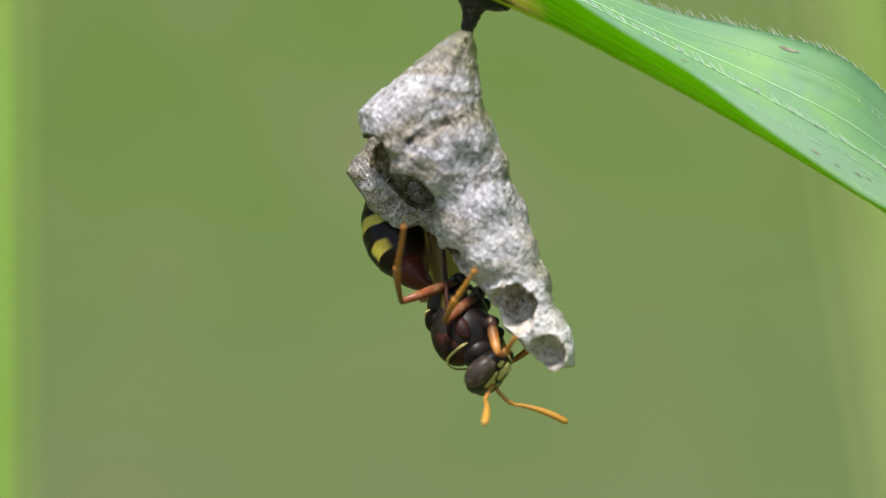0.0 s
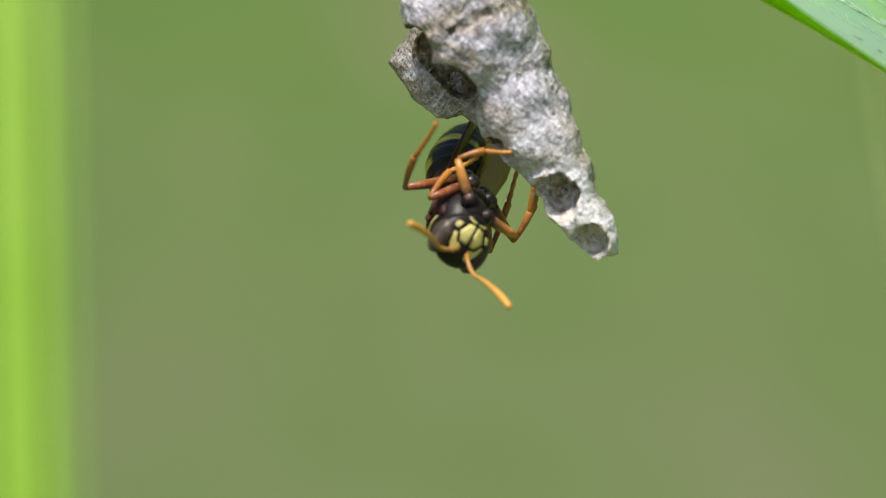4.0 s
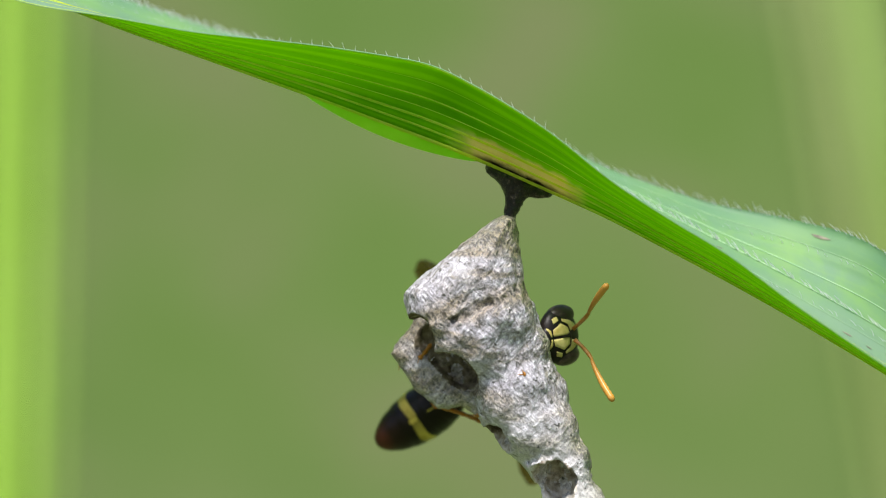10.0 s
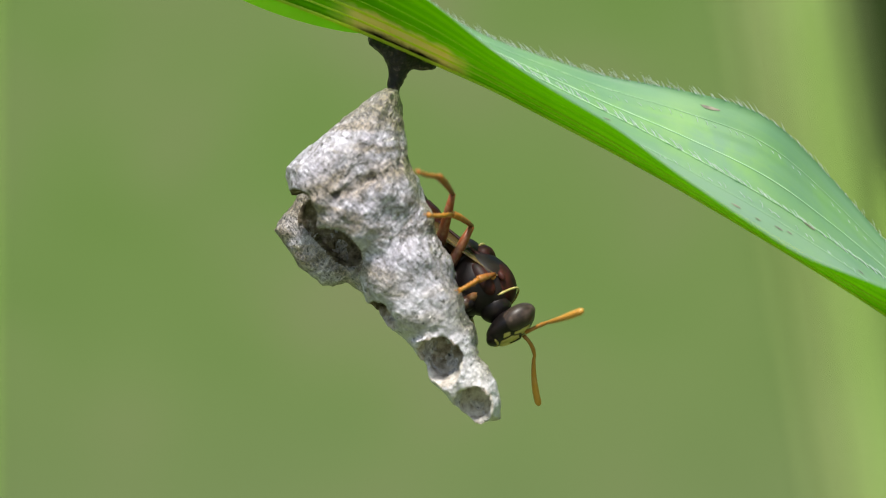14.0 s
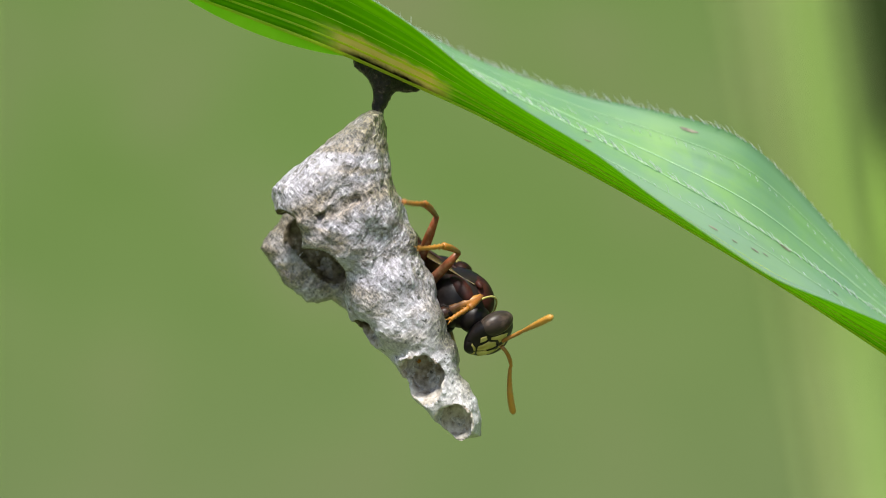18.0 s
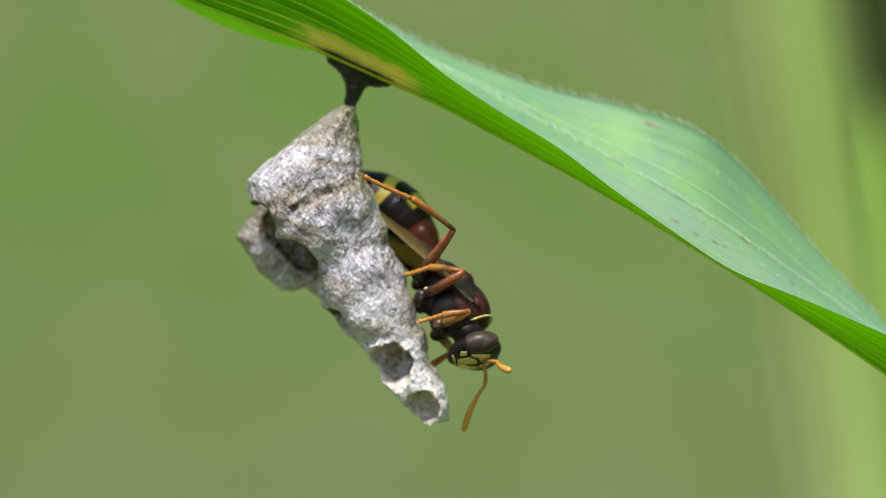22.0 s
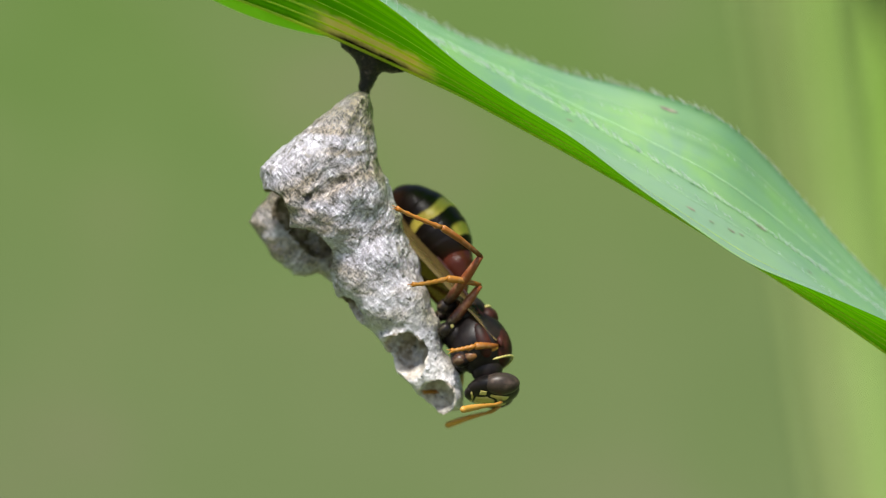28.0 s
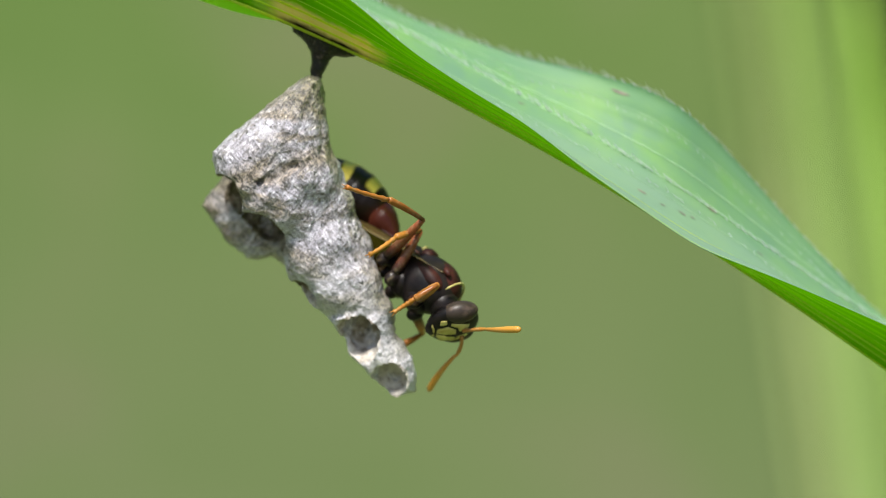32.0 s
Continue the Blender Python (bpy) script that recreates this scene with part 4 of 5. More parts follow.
def on_nest(p):
    """The places on the nest's skin next to places in the nest's space (millimetres)."""
    p = np.array(p, float)
    for _ in range(6):
        e = 0.05
        g = np.stack([nest_field(p + e * k) - nest_field(p - e * k) for k in np.eye(3)], -1) / (2 * e)
        f = np.clip(nest_field(p), -0.6, 0.6)
        p = p - (f / ((g**2).sum(-1) + 0.05))[:, None] * g
    return p


def neck(nod, turn, roll):
    return pose(1.48 * MM, 0, 0.02 * MM, roll, nod, turn)


def waist(lift, swing):
    return pose(-1.6 * MM, 0, -0.1 * MM, 0, lift, swing)


def feeler(side, lift, spread):
    return pose(1.16 * MM, side * 0.2 * MM, 0.24 * MM, 0, lift, side * spread)


def step(t, side, *joints):
    """A placed leg: seconds, the wasp's side, and its knee and foot in the wasp's space."""
    return t, side, np.array(joints[:3]), np.array(joints[3:])


WASP_ROWS = [
    (0.0, at(-1.35, 1.51, -10.84, 136.9, 46.8, -46.4)),
    (0.5, at(-1.44, 0.41, -11.42, 132.3, 42.0, -53.7)),
    (1.0, at(-2.96, -1.47, -10.93, 124.8, 36.1, -79.7)),
    (1.5, at(-4.07, -1.38, -10.95, 102.6, 39.0, -102.2)),
    (2.0, at(-4.49, -1.28, -10.47, 105.7, 25.1, -101.4)),
    (2.5, at(-3.27, -0.74, -10.88, 105.5, 27.6, -82.0)),
    (3.0, at(-2.12, 1.21, -11.27, 134.4, 43.3, -58.5)),
    (3.5, at(-2.03, 1.08, -11.50, 140.4, 48.7, -49.0)),
    (4.0, at(-3.14, 0.67, -10.82, 130.9, 22.0, -85.1)),
    (4.5, at(-3.70, 0.09, -10.06, 142.9, 4.0, -103.0)),
    (5.2, at(-4.25, -0.30, -8.58, 174.3, -35.6, -140.8)),
    (5.9, at(-5.25, -0.30, -7.60, 177.3, -54.1, -159.6)),
    (6.5, at(-5.44, -0.27, -6.78, 131.3, -50.1, -145.9)),
    (7.0, at(-4.33, 4.16, -5.29, -90.7, -81.3, 66.6)),
    (7.5, at(-3.17, 3.61, -3.66, -33.0, -73.6, -20.5)),
    (8.0, at(-1.78, 4.48, -3.01, -88.7, -61.6, 29.7)),
    (8.5, at(-1.64, 4.28, -2.08, -99.1, -64.8, 35.1)),
    (9.0, at(-1.45, 4.80, -1.67, -81.0, -67.7, -8.4)),
    (9.5, at(-1.29, 3.85, -2.86, -43.4, -50.7, -45.1)),
    (10.0, at(-0.84, 3.41, -4.56, -71.3, -22.0, -33.2)),
    (10.5, at(0.51, 2.03, -4.60, -42.5, 15.2, -39.6)),
    (11.0, at(1.99, 1.49, -4.42, -42.8, 28.6, -38.7)),
    (11.5, at(2.42, 1.18, -4.76, -34.4, 33.8, -30.1)),
    (12.0, at(1.92, 1.08, -4.11, -51.7, 6.6, -58.2)),
    (12.5, at(2.58, 0.87, -4.75, -33.4, 35.6, -19.3)),
    (13.0, at(2.46, 0.70, -6.28, -31.2, 57.8, -26.1)),
    (13.5, at(2.05, 1.55, -7.20, -56.8, 60.3, -48.7)),
    (14.0, at(2.41, 1.80, -6.74, -38.0, 54.3, -30.1)),
    (14.5, at(2.47, 1.66, -6.81, -35.1, 47.3, -38.9)),
    (16.5, at(1.41, 1.58, -7.71, -36.8, 60.2, -27.3)),
    (17.0, at(2.00, 1.99, -7.29, -65.7, 54.8, -48.3)),
    (17.5, at(2.14, 1.88, -7.07, -64.8, 47.3, -50.7)),
    (18.0, at(2.27, 1.71, -6.56, -51.2, 44.7, -39.8)),
    (18.5, at(2.33, 1.57, -6.26, -48.0, 37.2, -41.5)),
    (19.0, at(1.99, 1.20, -4.84, -43.5, 29.7, -50.1)),
    (19.5, at(1.20, 1.56, -4.31, -69.3, -8.2, -56.7)),
    (20.0, at(1.13, 1.19, -3.50, -81.7, -8.9, -56.6)),
    (20.5, at(2.51, 1.17, -4.40, -52.7, 41.8, -46.0)),
    (21.0, at(3.04, 0.91, -6.66, -27.1, 58.8, -19.7)),
    (21.5, at(3.44, 0.89, -7.05, -38.2, 58.4, -28.8)),
    (22.0, at(3.53, 0.76, -7.43, -49.9, 57.9, -40.8)),
    (22.5, at(3.66, 0.58, -8.20, -31.6, 65.2, -19.5)),
    (23.0, at(4.20, 0.50, -8.22, -8.5, 62.3, 0.7)),
    (23.5, at(4.45, 0.58, -8.11, -21.0, 60.0, -8.2)),
    (24.0, at(3.36, 1.64, -8.29, -43.2, 69.1, -52.5)),
    (24.5, at(3.42, 0.96, -8.66, -49.2, 66.8, -40.6)),
    (25.2, at(3.51, 1.00, -8.07, -32.7, 59.9, -25.3)),
    (25.9, at(4.09, 1.00, -7.79, -25.0, 52.1, -19.1)),
    (26.5, at(5.23, 0.86, -7.96, -29.0, 33.6, -29.4)),
    (27.0, at(5.07, 0.90, -8.27, -29.6, 33.5, -26.9)),
    (27.5, at(4.20, 0.89, -8.75, -43.6, 52.8, -26.7)),
    (28.0, at(3.85, 0.81, -9.40, -58.5, 61.6, -46.2)),
    (28.5, at(4.41, 0.88, -9.49, -77.0, 38.9, -68.5)),
    (29.0, at(4.63, 0.85, -8.07, -70.9, 24.2, -60.2)),
    (29.5, at(4.37, 0.83, -9.13, -51.4, 42.6, -42.8)),
    (30.0, at(4.16, 0.76, -9.22, -54.2, 47.5, -41.7)),
    (30.5, at(4.20, 0.68, -8.78, -61.9, 37.5, -47.0)),
    (31.0, at(4.16, 0.82, -8.75, -61.1, 38.1, -43.0)),
    (31.5, at(3.72, 0.93, -8.58, -55.2, 45.5, -38.3)),
    (32.0, at(3.63, 1.02, -7.67, -51.3, 42.5, -37.4)),
]


def motions(made):
    walk(made["wasp"], WASP_ROWS)
    back = NEST_POSE.inverted()
    for kind, femur, tib, hip, foot, lf, lt, sy in made["legs"]:
        placed = {t: (knee, end) for t, side, knee, end in STEPS[kind] if side == sy}
        rows1, rows2 = [], []
        wants = np.array([back @ m @ (Vector(foot) * MM * WASP_SIZE) for t, m in WASP_ROWS]) / MM
        for (t, m), want, skin in zip(WASP_ROWS, wants, on_nest(wants)):
            held = np.array(m.inverted() @ NEST_POSE @ (Vector(skin) * MM)) / MM / WASP_SIZE
            if np.linalg.norm(skin - want) > 2.2 or held[2] > -0.9:
                held = np.array(foot)
            a, b = leg_poses(hip, *placed[t], lf) if t in placed else step_leg(hip, held, lf, lt, sy)
            rows1.append((t, a)), rows2.append((t, b))
        walk(femur, rows1), walk(tib, rows2)
    for ant, sy in made["antennae"]:
        walk(ant, LEFT_ANTENNA if sy > 0 else RIGHT_ANTENNA)
    walk(made["head"], HEAD_ROWS)
    walk(made["gaster"], GASTER_ROWS)
    for wing, sy in made["wings"]:
        walk(wing, [(t, pose(0.5 * MM, sy * 0.8 * MM, 0.5 * MM, sy * turn, -20 + 17 * o + up, sy * 2 + sy * -48 * o)) for t, o, turn, up in WING_OPEN])


# the head on its neck: nod, turn to its left, roll
HEAD_ROWS = [
    (0.0, neck(13, -10, 6)), (0.5, neck(9, -9, 7)), (1.0, neck(19, -13, 1)), (1.5, neck(19, -12, 0)), (2.0, neck(2, -14, 4)), (2.5, neck(10, -12, 8)),
    (3.0, neck(15, -6, 5)), (3.5, neck(12, 4, 2)), (4.0, neck(16, -8, 8)), (4.5, neck(27, 20, -7)), (6.5, neck(38, 3, -8)), (7.0, neck(5, 7, 0)),
    (7.5, neck(-0, 1, 0)), (8.0, neck(-1, 2, 0)), (8.5, neck(-1, 2, 0)), (9.0, neck(0, -0, 0)), (9.5, neck(0, 1, 0)), (10.0, neck(11, 19, -6)),
    (10.5, neck(14, 14, -1)), (11.0, neck(18, 9, 1)), (11.5, neck(14, 3, 3)), (12.0, neck(6, -3, 1)), (12.5, neck(5, -20, -4)), (13.0, neck(-0, 6, -1)),
    (13.5, neck(4, 7, -3)), (14.0, neck(-5, 8, -3)), (14.5, neck(-4, 10, -4)), (16.5, neck(1, 7, -0)), (17.0, neck(-15, 10, -3)), (17.5, neck(-8, 16, -0)),
    (18.0, neck(1, 9, -2)), (18.5, neck(4, 7, -1)), (19.0, neck(2, -9, -7)), (19.5, neck(-5, -12, -5)), (20.0, neck(-1, -6, -5)), (20.5, neck(1, -4, 5)),
    (21.0, neck(23, 6, 0)), (21.5, neck(18, 4, -1)), (22.0, neck(13, -3, 1)), (22.5, neck(10, 4, -2)), (23.0, neck(-5, -0, -1)), (23.5, neck(-17, -1, -2)),
    (24.0, neck(21, 24, 1)), (24.5, neck(24, 7, -2)), (26.5, neck(5, -5, -0)), (27.0, neck(10, -5, -3)), (27.5, neck(9, 4, -3)), (28.0, neck(14, -1, -2)),
    (28.5, neck(10, -1, 1)), (29.0, neck(12, 6, -2)), (29.5, neck(12, 1, -1)), (30.0, neck(0, -2, -1)), (30.5, neck(24, 1, -2)), (31.0, neck(23, 4, -1)),
    (31.5, neck(15, 7, -3)), (32.0, neck(21, 3, -3)),
]
# the gaster on the waist: lift, swing
GASTER_ROWS = [
    (0.0, waist(17, -1)), (0.5, waist(12, -1)), (1.0, waist(9, -3)), (1.5, waist(10, 0)), (2.0, waist(10, 0)), (2.5, waist(24, -1)),
    (3.0, waist(21, -1)), (3.5, waist(16, 1)), (4.0, waist(10, 0)), (4.5, waist(10, 0)), (6.5, waist(-1, 1)), (7.0, waist(-14, -6)),
    (7.5, waist(-14, -4)), (8.0, waist(8, -2)), (8.5, waist(10, -2)), (9.0, waist(9, -0)), (9.5, waist(11, -2)), (10.0, waist(9, -6)),
    (10.5, waist(-18, -3)), (11.0, waist(0, 0)), (11.5, waist(0, 0)), (12.0, waist(0, 0)), (12.5, waist(0, 0)), (13.0, waist(-1, -9)),
    (13.5, waist(-18, 0)), (14.0, waist(-18, 0)), (14.5, waist(-18, 0)), (16.5, waist(-18, 0)), (17.0, waist(-18, 0)), (17.5, waist(-18, 0)),
    (18.0, waist(-18, 0)), (18.5, waist(-18, 0)), (19.0, waist(-18, 0)), (19.5, waist(-18, 0)), (20.0, waist(-18, 0)), (20.5, waist(-18, 0)),
    (21.0, waist(5, -0)), (21.5, waist(-2, -1)), (22.0, waist(-2, -2)), (22.5, waist(5, -0)), (23.0, waist(11, 0)), (23.5, waist(14, -2)),
    (24.0, waist(7, -3)), (24.5, waist(11, -0)), (26.5, waist(11, 0)), (27.0, waist(14, 2)), (27.5, waist(6, 0)), (28.0, waist(9, -2)),
    (28.5, waist(-1, 1)), (29.0, waist(0, -5)), (29.5, waist(7, 0)), (30.0, waist(11, 2)), (30.5, waist(12, 6)), (31.0, waist(6, 7)),
    (31.5, waist(8, 3)), (32.0, waist(5, 7)),
]
LEFT_ANTENNA = [
    (0.0, feeler(1, -29, 57)), (0.5, feeler(1, -21, 77)), (1.0, feeler(1, -24, 67)), (1.5, feeler(1, -27, 46)), (2.0, feeler(1, -16, 46)), (2.5, feeler(1, -11, 46)),
    (3.0, feeler(1, -27, 60)), (3.5, feeler(1, -24, 58)), (4.0, feeler(1, -9, 65)), (4.5, feeler(1, -7, 29)), (6.5, feeler(1, 3, 62)), (7.0, feeler(1, -5, 75)),
    (7.5, feeler(1, -5, 63)), (8.0, feeler(1, -30, 62)), (8.5, feeler(1, -43, 30)), (9.0, feeler(1, -64, 36)), (9.5, feeler(1, 73, 100)), (10.0, feeler(1, 4, 51)),
    (10.5, feeler(1, 39, 15)), (11.0, feeler(1, -8, 2)), (11.5, feeler(1, -5, -5)), (12.0, feeler(1, 1, 14)), (12.5, feeler(1, -1, 11)), (13.0, feeler(1, 20, 56)),
    (13.5, feeler(1, 31, 58)), (14.0, feeler(1, 2, 45)), (14.5, feeler(1, 19, 75)), (16.5, feeler(1, 45, 45)), (17.0, feeler(1, 7, 52)), (17.5, feeler(1, -7, 88)),
    (18.0, feeler(1, -4, 56)), (18.5, feeler(1, -10, 62)), (19.0, feeler(1, 37, -10)), (19.5, feeler(1, 12, 30)), (20.0, feeler(1, 10, 17)), (20.5, feeler(1, 46, 32)),
    (21.0, feeler(1, 11, 80)), (21.5, feeler(1, 14, 70)), (22.0, feeler(1, 13, 59)), (22.5, feeler(1, 13, 63)), (23.0, feeler(1, 4, 70)), (23.5, feeler(1, -0, 77)),
    (24.0, feeler(1, 29, 12)), (24.5, feeler(1, 31, 25)), (26.5, feeler(1, -9, 57)), (27.0, feeler(1, 4, 62)), (27.5, feeler(1, 13, 48)), (28.0, feeler(1, 27, 93)),
    (28.5, feeler(1, -13, 93)), (29.0, feeler(1, -19, 6)), (29.5, feeler(1, 7, -6)), (30.0, feeler(1, 12, 1)), (30.5, feeler(1, -3, -12)), (31.0, feeler(1, -13, 85)),
    (31.5, feeler(1, 17, 64)), (32.0, feeler(1, 17, 75)),
]
RIGHT_ANTENNA = [
    (0.0, feeler(-1, 12, 35)), (0.5, feeler(-1, -13, 74)), (1.0, feeler(-1, -32, 68)), (1.5, feeler(-1, -38, 91)), (2.0, feeler(-1, -50, 78)), (2.5, feeler(-1, -8, -4)),
    (3.0, feeler(-1, 15, 12)), (3.5, feeler(-1, 9, 10)), (4.0, feeler(-1, -15, 24)), (4.5, feeler(-1, -4, 54)), (6.5, feeler(-1, 12, 25)), (7.0, feeler(-1, 48, 107)),
    (7.5, feeler(-1, 8, 52)), (8.0, feeler(-1, -36, 36)), (8.5, feeler(-1, -69, 13)), (9.0, feeler(-1, -69, 96)), (9.5, feeler(-1, 49, 30)), (10.0, feeler(-1, 7, 33)),
    (10.5, feeler(-1, 29, 58)), (11.0, feeler(-1, -26, 61)), (11.5, feeler(-1, -28, 68)), (12.0, feeler(-1, -18, 50)), (12.5, feeler(-1, -13, 50)), (13.0, feeler(-1, -14, 46)),
    (13.5, feeler(-1, -35, 50)), (14.0, feeler(-1, -36, 70)), (14.5, feeler(-1, -51, 64)), (17.0, feeler(-1, -22, 56)), (17.5, feeler(-1, -26, 63)), (18.0, feeler(-1, -29, 69)),
    (18.5, feeler(-1, -32, 75)), (19.0, feeler(-1, -22, 63)), (19.5, feeler(-1, -4, 46)), (20.0, feeler(-1, 8, 56)), (20.5, feeler(-1, -16, 55)), (21.0, feeler(-1, -14, 57)),
    (21.5, feeler(-1, 18, 46)), (22.0, feeler(-1, -19, 55)), (22.5, feeler(-1, -4, 52)), (23.0, feeler(-1, -35, 52)), (23.5, feeler(-1, -25, 45)), (24.0, feeler(-1, 63, 44)),
    (24.5, feeler(-1, -25, 68)), (26.5, feeler(-1, -39, 53)), (27.0, feeler(-1, -45, 51)), (27.5, feeler(-1, -36, 52)), (28.0, feeler(-1, 32, 64)), (28.5, feeler(-1, -18, 72)),
    (29.0, feeler(-1, -17, 68)), (29.5, feeler(-1, -34, 50)), (30.0, feeler(-1, -36, 57)), (30.5, feeler(-1, -35, 82)), (31.0, feeler(-1, -35, 62)), (31.5, feeler(-1, -35, 60)),
    (32.0, feeler(-1, -39, 56)),
]
HIND_STEPS = [
    step(0.0, 1, -0.99, 1.93, 1.33, -1.27, 5.69, 0.01), step(0.5, 1, -1.14, 1.66, 1.50, -1.56, 5.18, -0.35), step(1.0, 1, 0.47, 1.83, 0.46, -3.26, 2.00, -0.99),
    step(1.5, 1, 0.37, 2.22, 0.11, -3.59, 1.74, -0.21), step(2.0, 1, 0.60, 1.87, 0.20, -3.31, 1.82, -0.62), step(2.5, 1, -0.70, 1.85, 1.29, 1.29, 4.71, -0.67),
    step(3.0, 1, -1.31, 1.99, 1.32, -1.13, 5.16, -1.11), step(3.5, 1, -1.61, 2.15, 1.21, -1.90, 5.41, -1.08), step(4.0, 1, 0.14, 2.13, 0.54, 2.19, 3.84, -2.44),
    step(6.5, -1, -1.83, -3.15, -0.62, -3.21, 0.00, -2.66), step(7.0, -1, -3.11, -2.57, -0.39, -3.95, -3.45, -4.20), step(8.0, -1, -0.31, -0.62, 1.55, -3.90, -1.76, 0.63), step(13.0, -1, -2.02, -2.77, 0.41, -2.46, -6.45, -1.09),
    step(13.5, -1, -2.27, -2.93, -0.08, -1.77, -6.57, -1.67), step(14.0, -1, -2.28, -2.81, 0.20, -2.03, -6.52, -1.28), step(14.5, -1, -2.09, -2.56, 0.70, -1.37, -6.41, -0.13),
    step(17.0, -1, -2.06, -3.11, -0.65, -0.91, -6.49, -2.46), step(17.5, -1, -1.64, -3.14, -0.40, -0.22, -6.38, -2.26), step(18.0, -1, -1.49, -3.01, 0.06, -0.46, -6.38, -1.82),
    step(18.5, -1, -0.89, -2.88, 0.21, 0.28, -6.31, -1.47), step(19.0, -1, 0.14, -2.00, 0.68, 1.78, -5.37, -0.72), step(19.5, -1, 0.73, -1.62, 0.26, 3.34, -2.42, -2.66),
    step(20.5, -1, -0.09, -2.73, -0.24, 0.79, -6.03, -2.32), step(21.0, -1, -1.89, -2.30, 1.04, -4.13, -4.62, -1.33), step(21.5, -1, -1.82, -2.65, 0.65, -3.93, -4.92, -1.87),
    step(22.0, -1, -1.66, -2.78, 0.49, -4.04, -4.66, -2.11), step(22.5, -1, -2.52, -2.25, 0.83, -5.79, -2.63, -1.44), step(23.0, -1, -3.28, -1.43, 0.86, -6.52, -2.63, -1.16),
    step(23.5, -1, -3.25, -2.06, 0.38, -6.12, -3.75, -1.82), step(24.0, -1, -2.80, -2.25, 0.64, -4.69, -5.37, -1.00), step(24.5, -1, -3.10, -2.34, 0.18, -5.13, -4.90, -2.13),
    step(26.5, -1, -2.54, -2.27, 0.80, -6.11, -4.00, 0.37), step(27.0, -1, -2.34, -2.51, 0.64, -4.73, -5.69, 0.18), step(27.5, -1, -2.81, -2.78, -0.41, -5.71, -5.16, -1.79),
    step(28.0, -1, -2.21, -2.66, 0.50, -4.09, -4.72, -2.37), step(28.5, -1, -0.80, -2.92, 0.06, -2.29, -5.24, -2.84), step(29.0, -1, 0.38, -2.32, -0.09, -1.82, -4.40, -2.71),
    step(29.5, -1, -1.06, -2.65, 0.65, -3.61, -4.87, -1.48), step(30.0, -1, -1.43, -2.56, 0.81, -3.92, -4.51, -1.63), step(30.5, -1, -0.49, -2.63, 0.42, -3.04, -4.55, -2.00),
    step(31.0, -1, -0.45, -2.72, 0.23, -3.02, -4.71, -2.11), step(31.5, -1, -0.86, -2.74, 0.46, -3.05, -5.01, -2.01), step(32.0, -1, -0.84, -2.76, 0.42, -2.00, -5.61, -2.13),
]
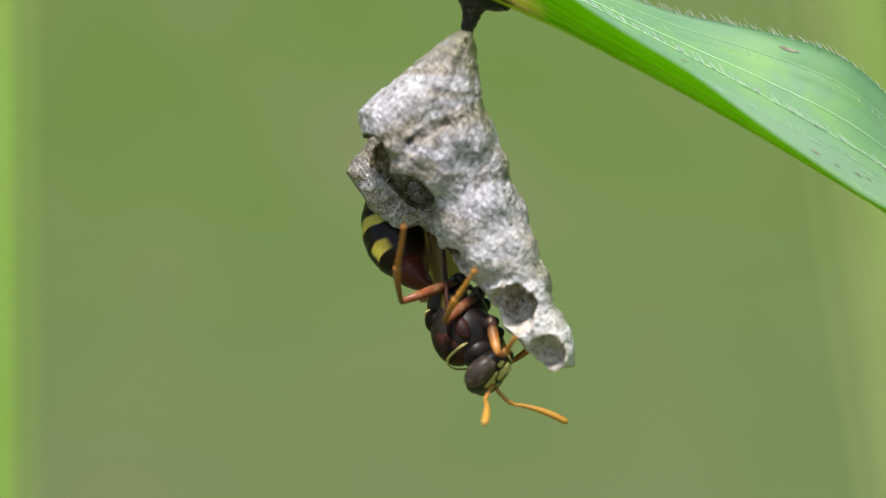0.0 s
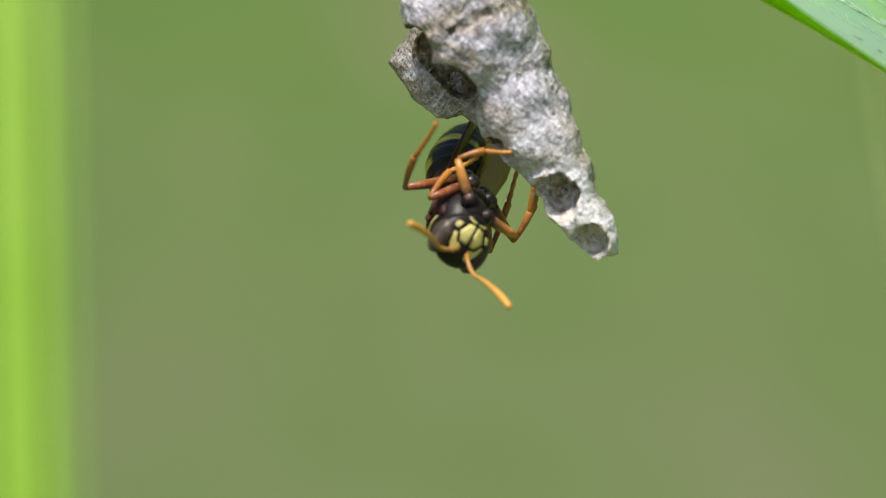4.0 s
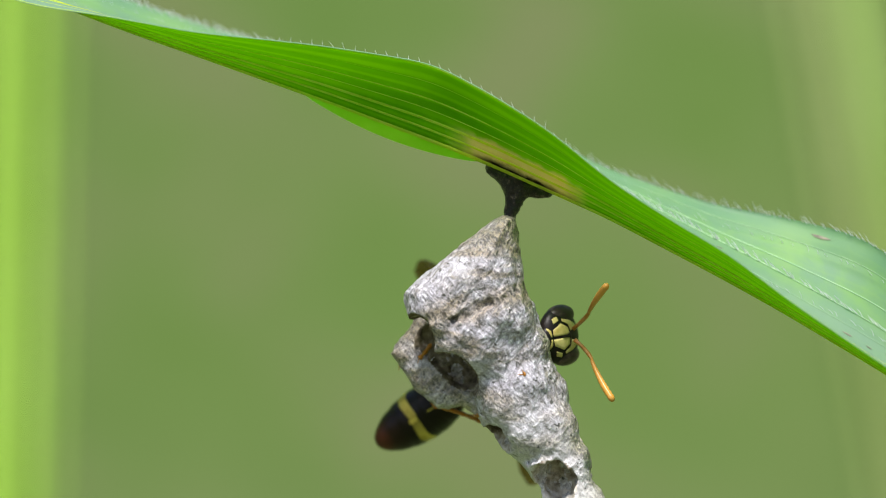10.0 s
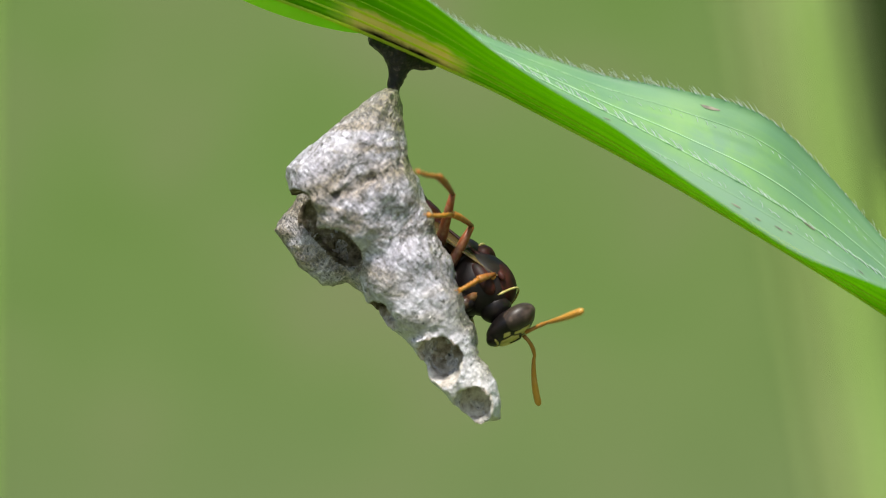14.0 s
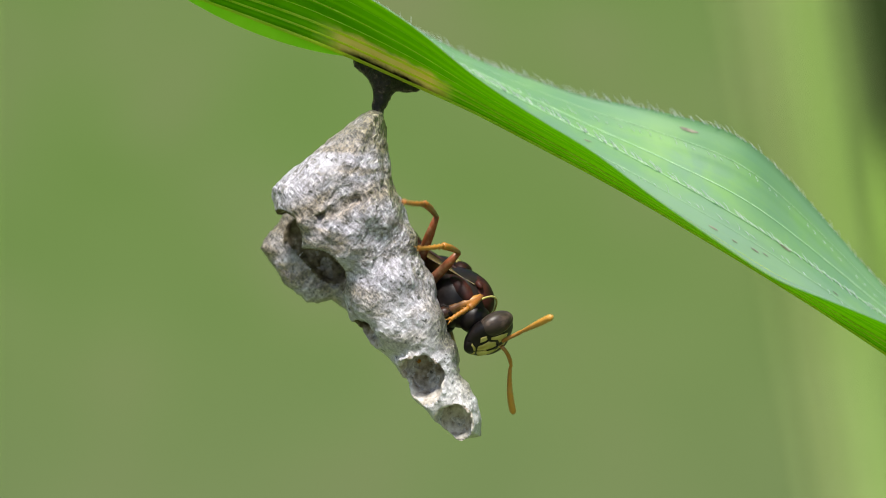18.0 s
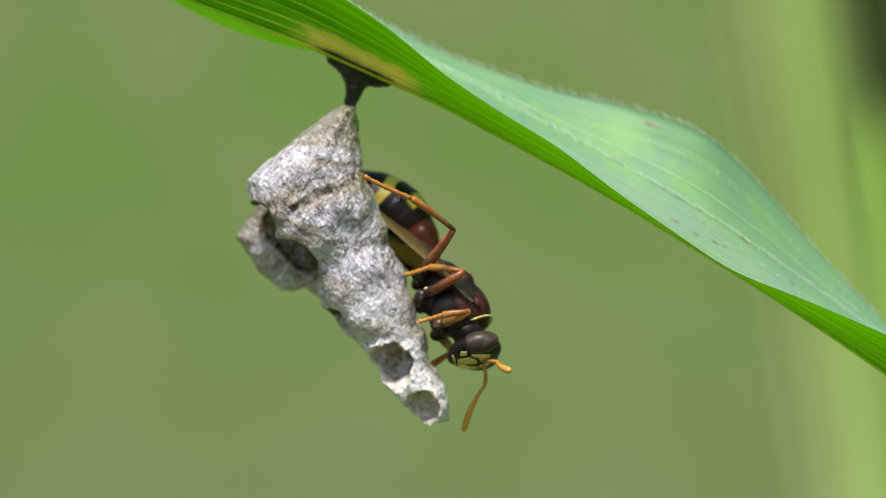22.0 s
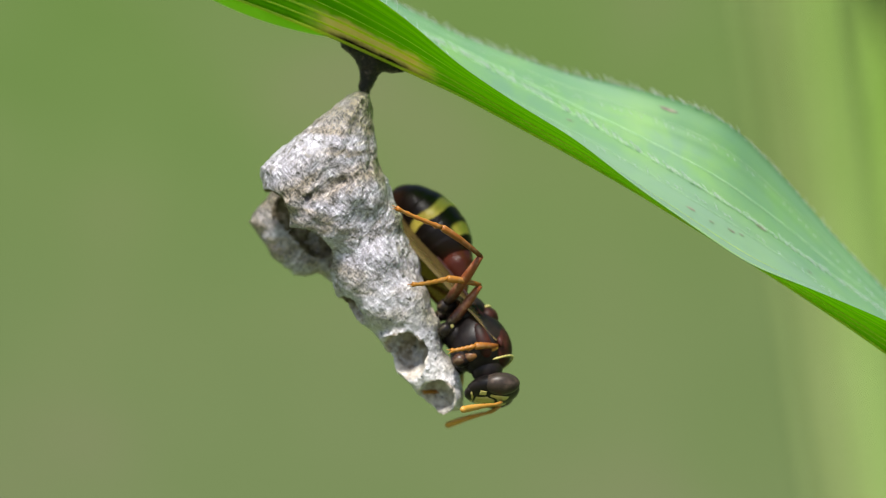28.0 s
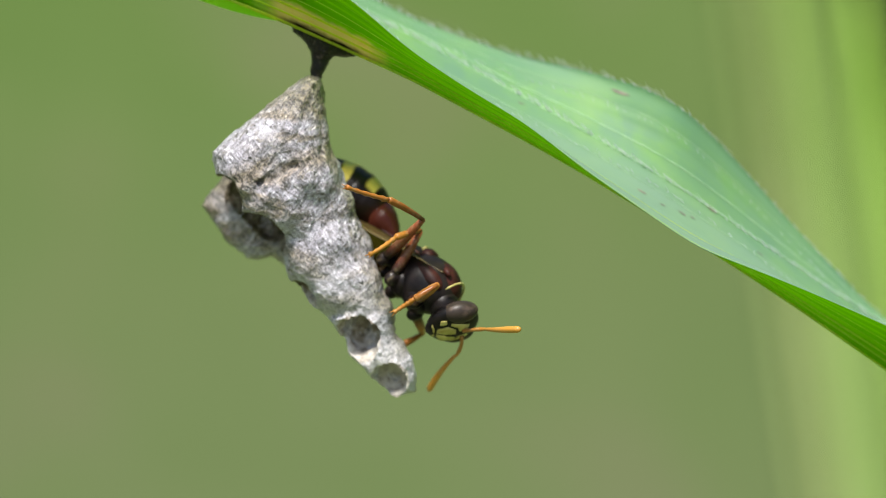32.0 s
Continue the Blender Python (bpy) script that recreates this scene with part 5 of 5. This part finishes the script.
MIDDLE_STEPS = [
    step(0.0, 1, 0.38, 1.56, 0.36, 0.58, 3.89, -1.36), step(0.5, 1, 0.43, 1.91, 0.01, -1.41, 0.28, -1.53), step(1.0, 1, 1.07, 1.74, -1.72, -1.21, 0.22, -2.67),
    step(1.5, 1, 0.98, 1.82, -0.63, -1.69, 0.88, -1.24), step(2.0, 1, 1.16, 1.72, -1.11, -1.39, 1.14, -2.38), step(2.5, 1, 1.21, 1.44, -0.54, -0.16, 3.50, -2.07),
    step(3.0, 1, 0.58, 2.09, -0.43, -1.14, 0.55, -2.18), step(3.5, 1, 0.27, 1.89, 0.15, -1.88, 1.69, -1.79), step(4.0, 1, 0.91, 1.51, -0.08, -1.37, 0.81, -1.73),
    step(6.5, -1, -0.63, -2.51, -0.60, -1.20, -0.40, -2.51), step(11.5, -1, 0.29, -1.89, 0.13, -0.39, -4.31, -1.32), step(13.0, -1, -1.10, -1.89, 0.28, -2.93, 0.15, -0.67),
    step(13.5, -1, -1.70, -1.41, 0.30, -1.55, -3.81, -1.31), step(14.0, -1, -1.47, -1.27, 0.52, -1.64, -3.64, -1.14), step(14.5, -1, -1.27, -1.11, 0.68, -1.30, -3.73, -0.56),
    step(16.5, -1, -1.38, -1.15, 0.62, -1.84, -3.87, -0.29), step(17.0, -1, -0.93, -2.12, 0.08, -0.42, -4.24, -1.82), step(17.5, -1, -0.43, -2.16, 0.08, 0.24, -4.28, -1.78),
    step(18.0, -1, -0.34, -1.98, 0.27, 0.09, -4.14, -1.62), step(18.5, -1, 0.10, -1.93, 0.19, 0.60, -4.28, -1.44), step(19.0, -1, 0.08, -1.41, 0.59, 1.11, -3.71, -0.84),
    step(21.0, -1, -1.12, -0.93, 0.77, -1.61, -3.30, -0.83), step(21.5, -1, -0.78, -1.61, 0.57, -0.70, -2.86, -2.05), step(22.0, -1, -0.32, -1.88, 0.37, -1.72, -0.35, -1.66),
    step(22.5, -1, -1.12, -1.32, 0.65, -1.86, -2.57, -1.86), step(23.0, -1, -1.08, -1.48, 0.58, -2.47, -0.50, -1.76), step(23.5, -1, -0.76, -2.15, 0.09, -1.09, -0.01, -1.85),
    step(24.0, -1, -0.48, -0.07, 0.85, 0.39, -2.35, -0.70), step(24.5, -1, -0.54, -1.45, 0.67, 0.24, -3.12, -1.57), step(26.5, -1, -1.50, -1.18, 0.55, -2.84, -1.48, -2.01),
    step(27.0, -1, -1.63, -1.27, 0.43, -2.84, -2.26, -2.01), step(27.5, -1, -1.50, -1.84, 0.11, -1.87, -2.83, -2.59), step(28.0, -1, -1.60, -1.26, 0.45, -1.93, -2.37, -2.21),
    step(28.5, -1, -0.36, -2.22, -0.01, -0.65, -3.10, -2.76), step(29.0, -1, 0.59, -2.06, -0.38, -0.87, -1.68, -2.85), step(29.5, -1, -1.16, -1.41, 0.59, -2.15, -2.23, -2.00),
    step(30.0, -1, -1.16, -1.40, 0.60, -1.87, -2.44, -2.01), step(30.5, -1, -0.30, -2.11, 0.12, -0.78, -3.00, -2.60), step(31.0, -1, -0.45, -2.20, 0.03, -0.79, -3.05, -2.72),
    step(31.5, -1, -0.74, -1.87, 0.38, -0.86, -2.96, -2.31), step(32.0, -1, -1.16, -1.49, 0.55, -0.69, -2.72, -2.04),
]
FORE_STEPS = [
    step(0.0, 1, 2.17, 0.73, -0.66, 2.82, 2.36, -1.40), step(0.5, 1, 2.24, 0.33, -1.18, 0.80, -0.70, -1.87), step(6.5, -1, 1.42, -0.85, 0.23, 1.75, 0.72, -0.78),
    step(11.5, -1, 0.58, -1.51, 0.00, -0.00, -1.92, -1.76), step(12.0, -1, 1.13, -1.03, 0.28, 0.93, -1.60, -1.52), step(12.5, -1, 0.16, -1.66, -0.39, -0.93, -1.46, -1.94),
    step(13.0, -1, 0.58, -1.42, 0.08, -0.10, -0.02, -1.01), step(13.5, -1, 0.56, -0.86, 0.38, 0.88, -2.23, -0.89), step(14.0, -1, 0.44, -0.89, 0.35, 0.73, -1.88, -1.25),
    step(14.5, -1, 0.47, -0.76, 0.39, 0.88, -1.98, -1.00), step(16.5, -1, 0.71, -0.79, 0.41, 0.92, -2.60, -0.13), step(17.0, -1, 0.89, -0.96, 0.35, 1.55, -2.02, -1.08),
    step(17.5, -1, 1.02, -0.85, 0.37, 1.80, -1.71, -1.14), step(18.0, -1, 1.05, -0.80, 0.38, 1.65, -1.37, -1.33), step(18.5, -1, 1.01, -0.78, 0.39, 1.56, -1.18, -1.38),
    step(19.0, -1, 0.84, -0.69, 0.43, 1.45, -1.52, -1.17), step(19.5, -1, 1.44, -1.15, 0.08, 2.06, -0.87, -1.70), step(20.0, -1, 2.12, -0.77, -0.53, 0.34, -1.19, -1.04),
    step(20.5, -1, 0.44, -1.59, -0.12, 0.71, -2.01, -1.96), step(21.0, -1, 0.59, -1.08, 0.30, 0.33, -1.64, -1.49), step(21.5, -1, 0.64, -1.56, -0.05, -0.15, -1.04, -1.69),
    step(22.0, -1, 1.07, -1.46, 0.01, 0.56, -0.95, -1.75), step(22.5, -1, 1.27, -1.41, -0.02, 0.94, -0.32, -1.54), step(23.0, -1, 0.56, -1.79, -0.40, 0.59, -0.87, -2.06),
    step(23.5, -1, 0.83, -1.90, -0.69, 0.56, -0.94, -2.31), step(24.0, -1, 1.03, -0.08, 0.38, 1.58, -1.68, -0.49), step(24.5, -1, 1.03, -0.61, 0.41, 1.14, -1.66, -1.16),
    step(26.5, -1, 0.49, -1.79, -0.42, 0.16, -1.70, -2.29), step(27.0, -1, 0.56, -1.30, 0.17, -0.06, -1.20, -1.62), step(27.5, -1, 0.71, -0.93, 0.37, 0.32, -0.93, -1.49),
    step(28.0, -1, 0.72, -0.81, 0.40, 0.59, -1.32, -1.42), step(28.5, -1, 1.19, -1.15, 0.20, 0.87, -1.05, -1.67), step(29.0, -1, 1.70, -1.37, -0.34, 1.33, -0.93, -2.15),
    step(29.5, -1, 0.87, -1.47, 0.04, 0.29, -1.29, -1.76), step(30.0, -1, 1.03, -1.66, -0.22, 0.37, -1.04, -1.88), step(31.0, -1, 1.03, -0.97, 0.33, 0.14, -0.78, -1.34),
    step(31.5, -1, 1.01, -0.92, 0.35, 0.27, -0.59, -1.37), step(32.0, -1, 1.26, -1.68, -0.36, 1.04, -1.10, -2.16),
]
STEPS = {"hind": HIND_STEPS, "middle": MIDDLE_STEPS, "fore": FORE_STEPS}
# the wings: seconds, how far spread, turn about their length, how far raised off the back
WING_OPEN = [(0.0, 0.0, -45, 0), (6.3, 0.0, -45, 0), (7.0, 0.35, -95, 0), (7.5, 0.65, -60, 0), (8.0, 0.84, -18, 0), (9.0, 1.06, -14, 42), (10.0, 0.86, -14, 30),
             (10.5, 0.8, -20, 20), (11.0, 0.1, -40, 0), (11.3, 0.0, -45, 0), (32.0, 0.0, -45, 0)]

build_setting()
tuft("lime green and tan grass blades far out of focus", 65, -0.16, 500,
     ((-3, 5, 330, TAN), (4, 8, 330, TAN), (11, 10, 330, OLIVE), (17, 9, 330, OLIVE), (27, 14, 46, LIME), (41, 20, 32, LIME), (60, 24, 20, LIME)))
tuft("bright lime green grass blades far out of focus", -136, 0.0, 500,
     ((1, 3, 400, LIME), (-5, 6, 420, BRIGHT), (-14, 12, 420, BRIGHT), (-26, 14, 420, BRIGHT), (-40, 14, 420, BRIGHT)))
# the shade on these blades is put into their dark green colour
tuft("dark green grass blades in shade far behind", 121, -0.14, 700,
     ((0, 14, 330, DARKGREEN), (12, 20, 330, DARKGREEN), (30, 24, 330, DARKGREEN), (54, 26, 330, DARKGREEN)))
build_nest()
build_leaf()
WASP = build_wasp()
motions(WASP)
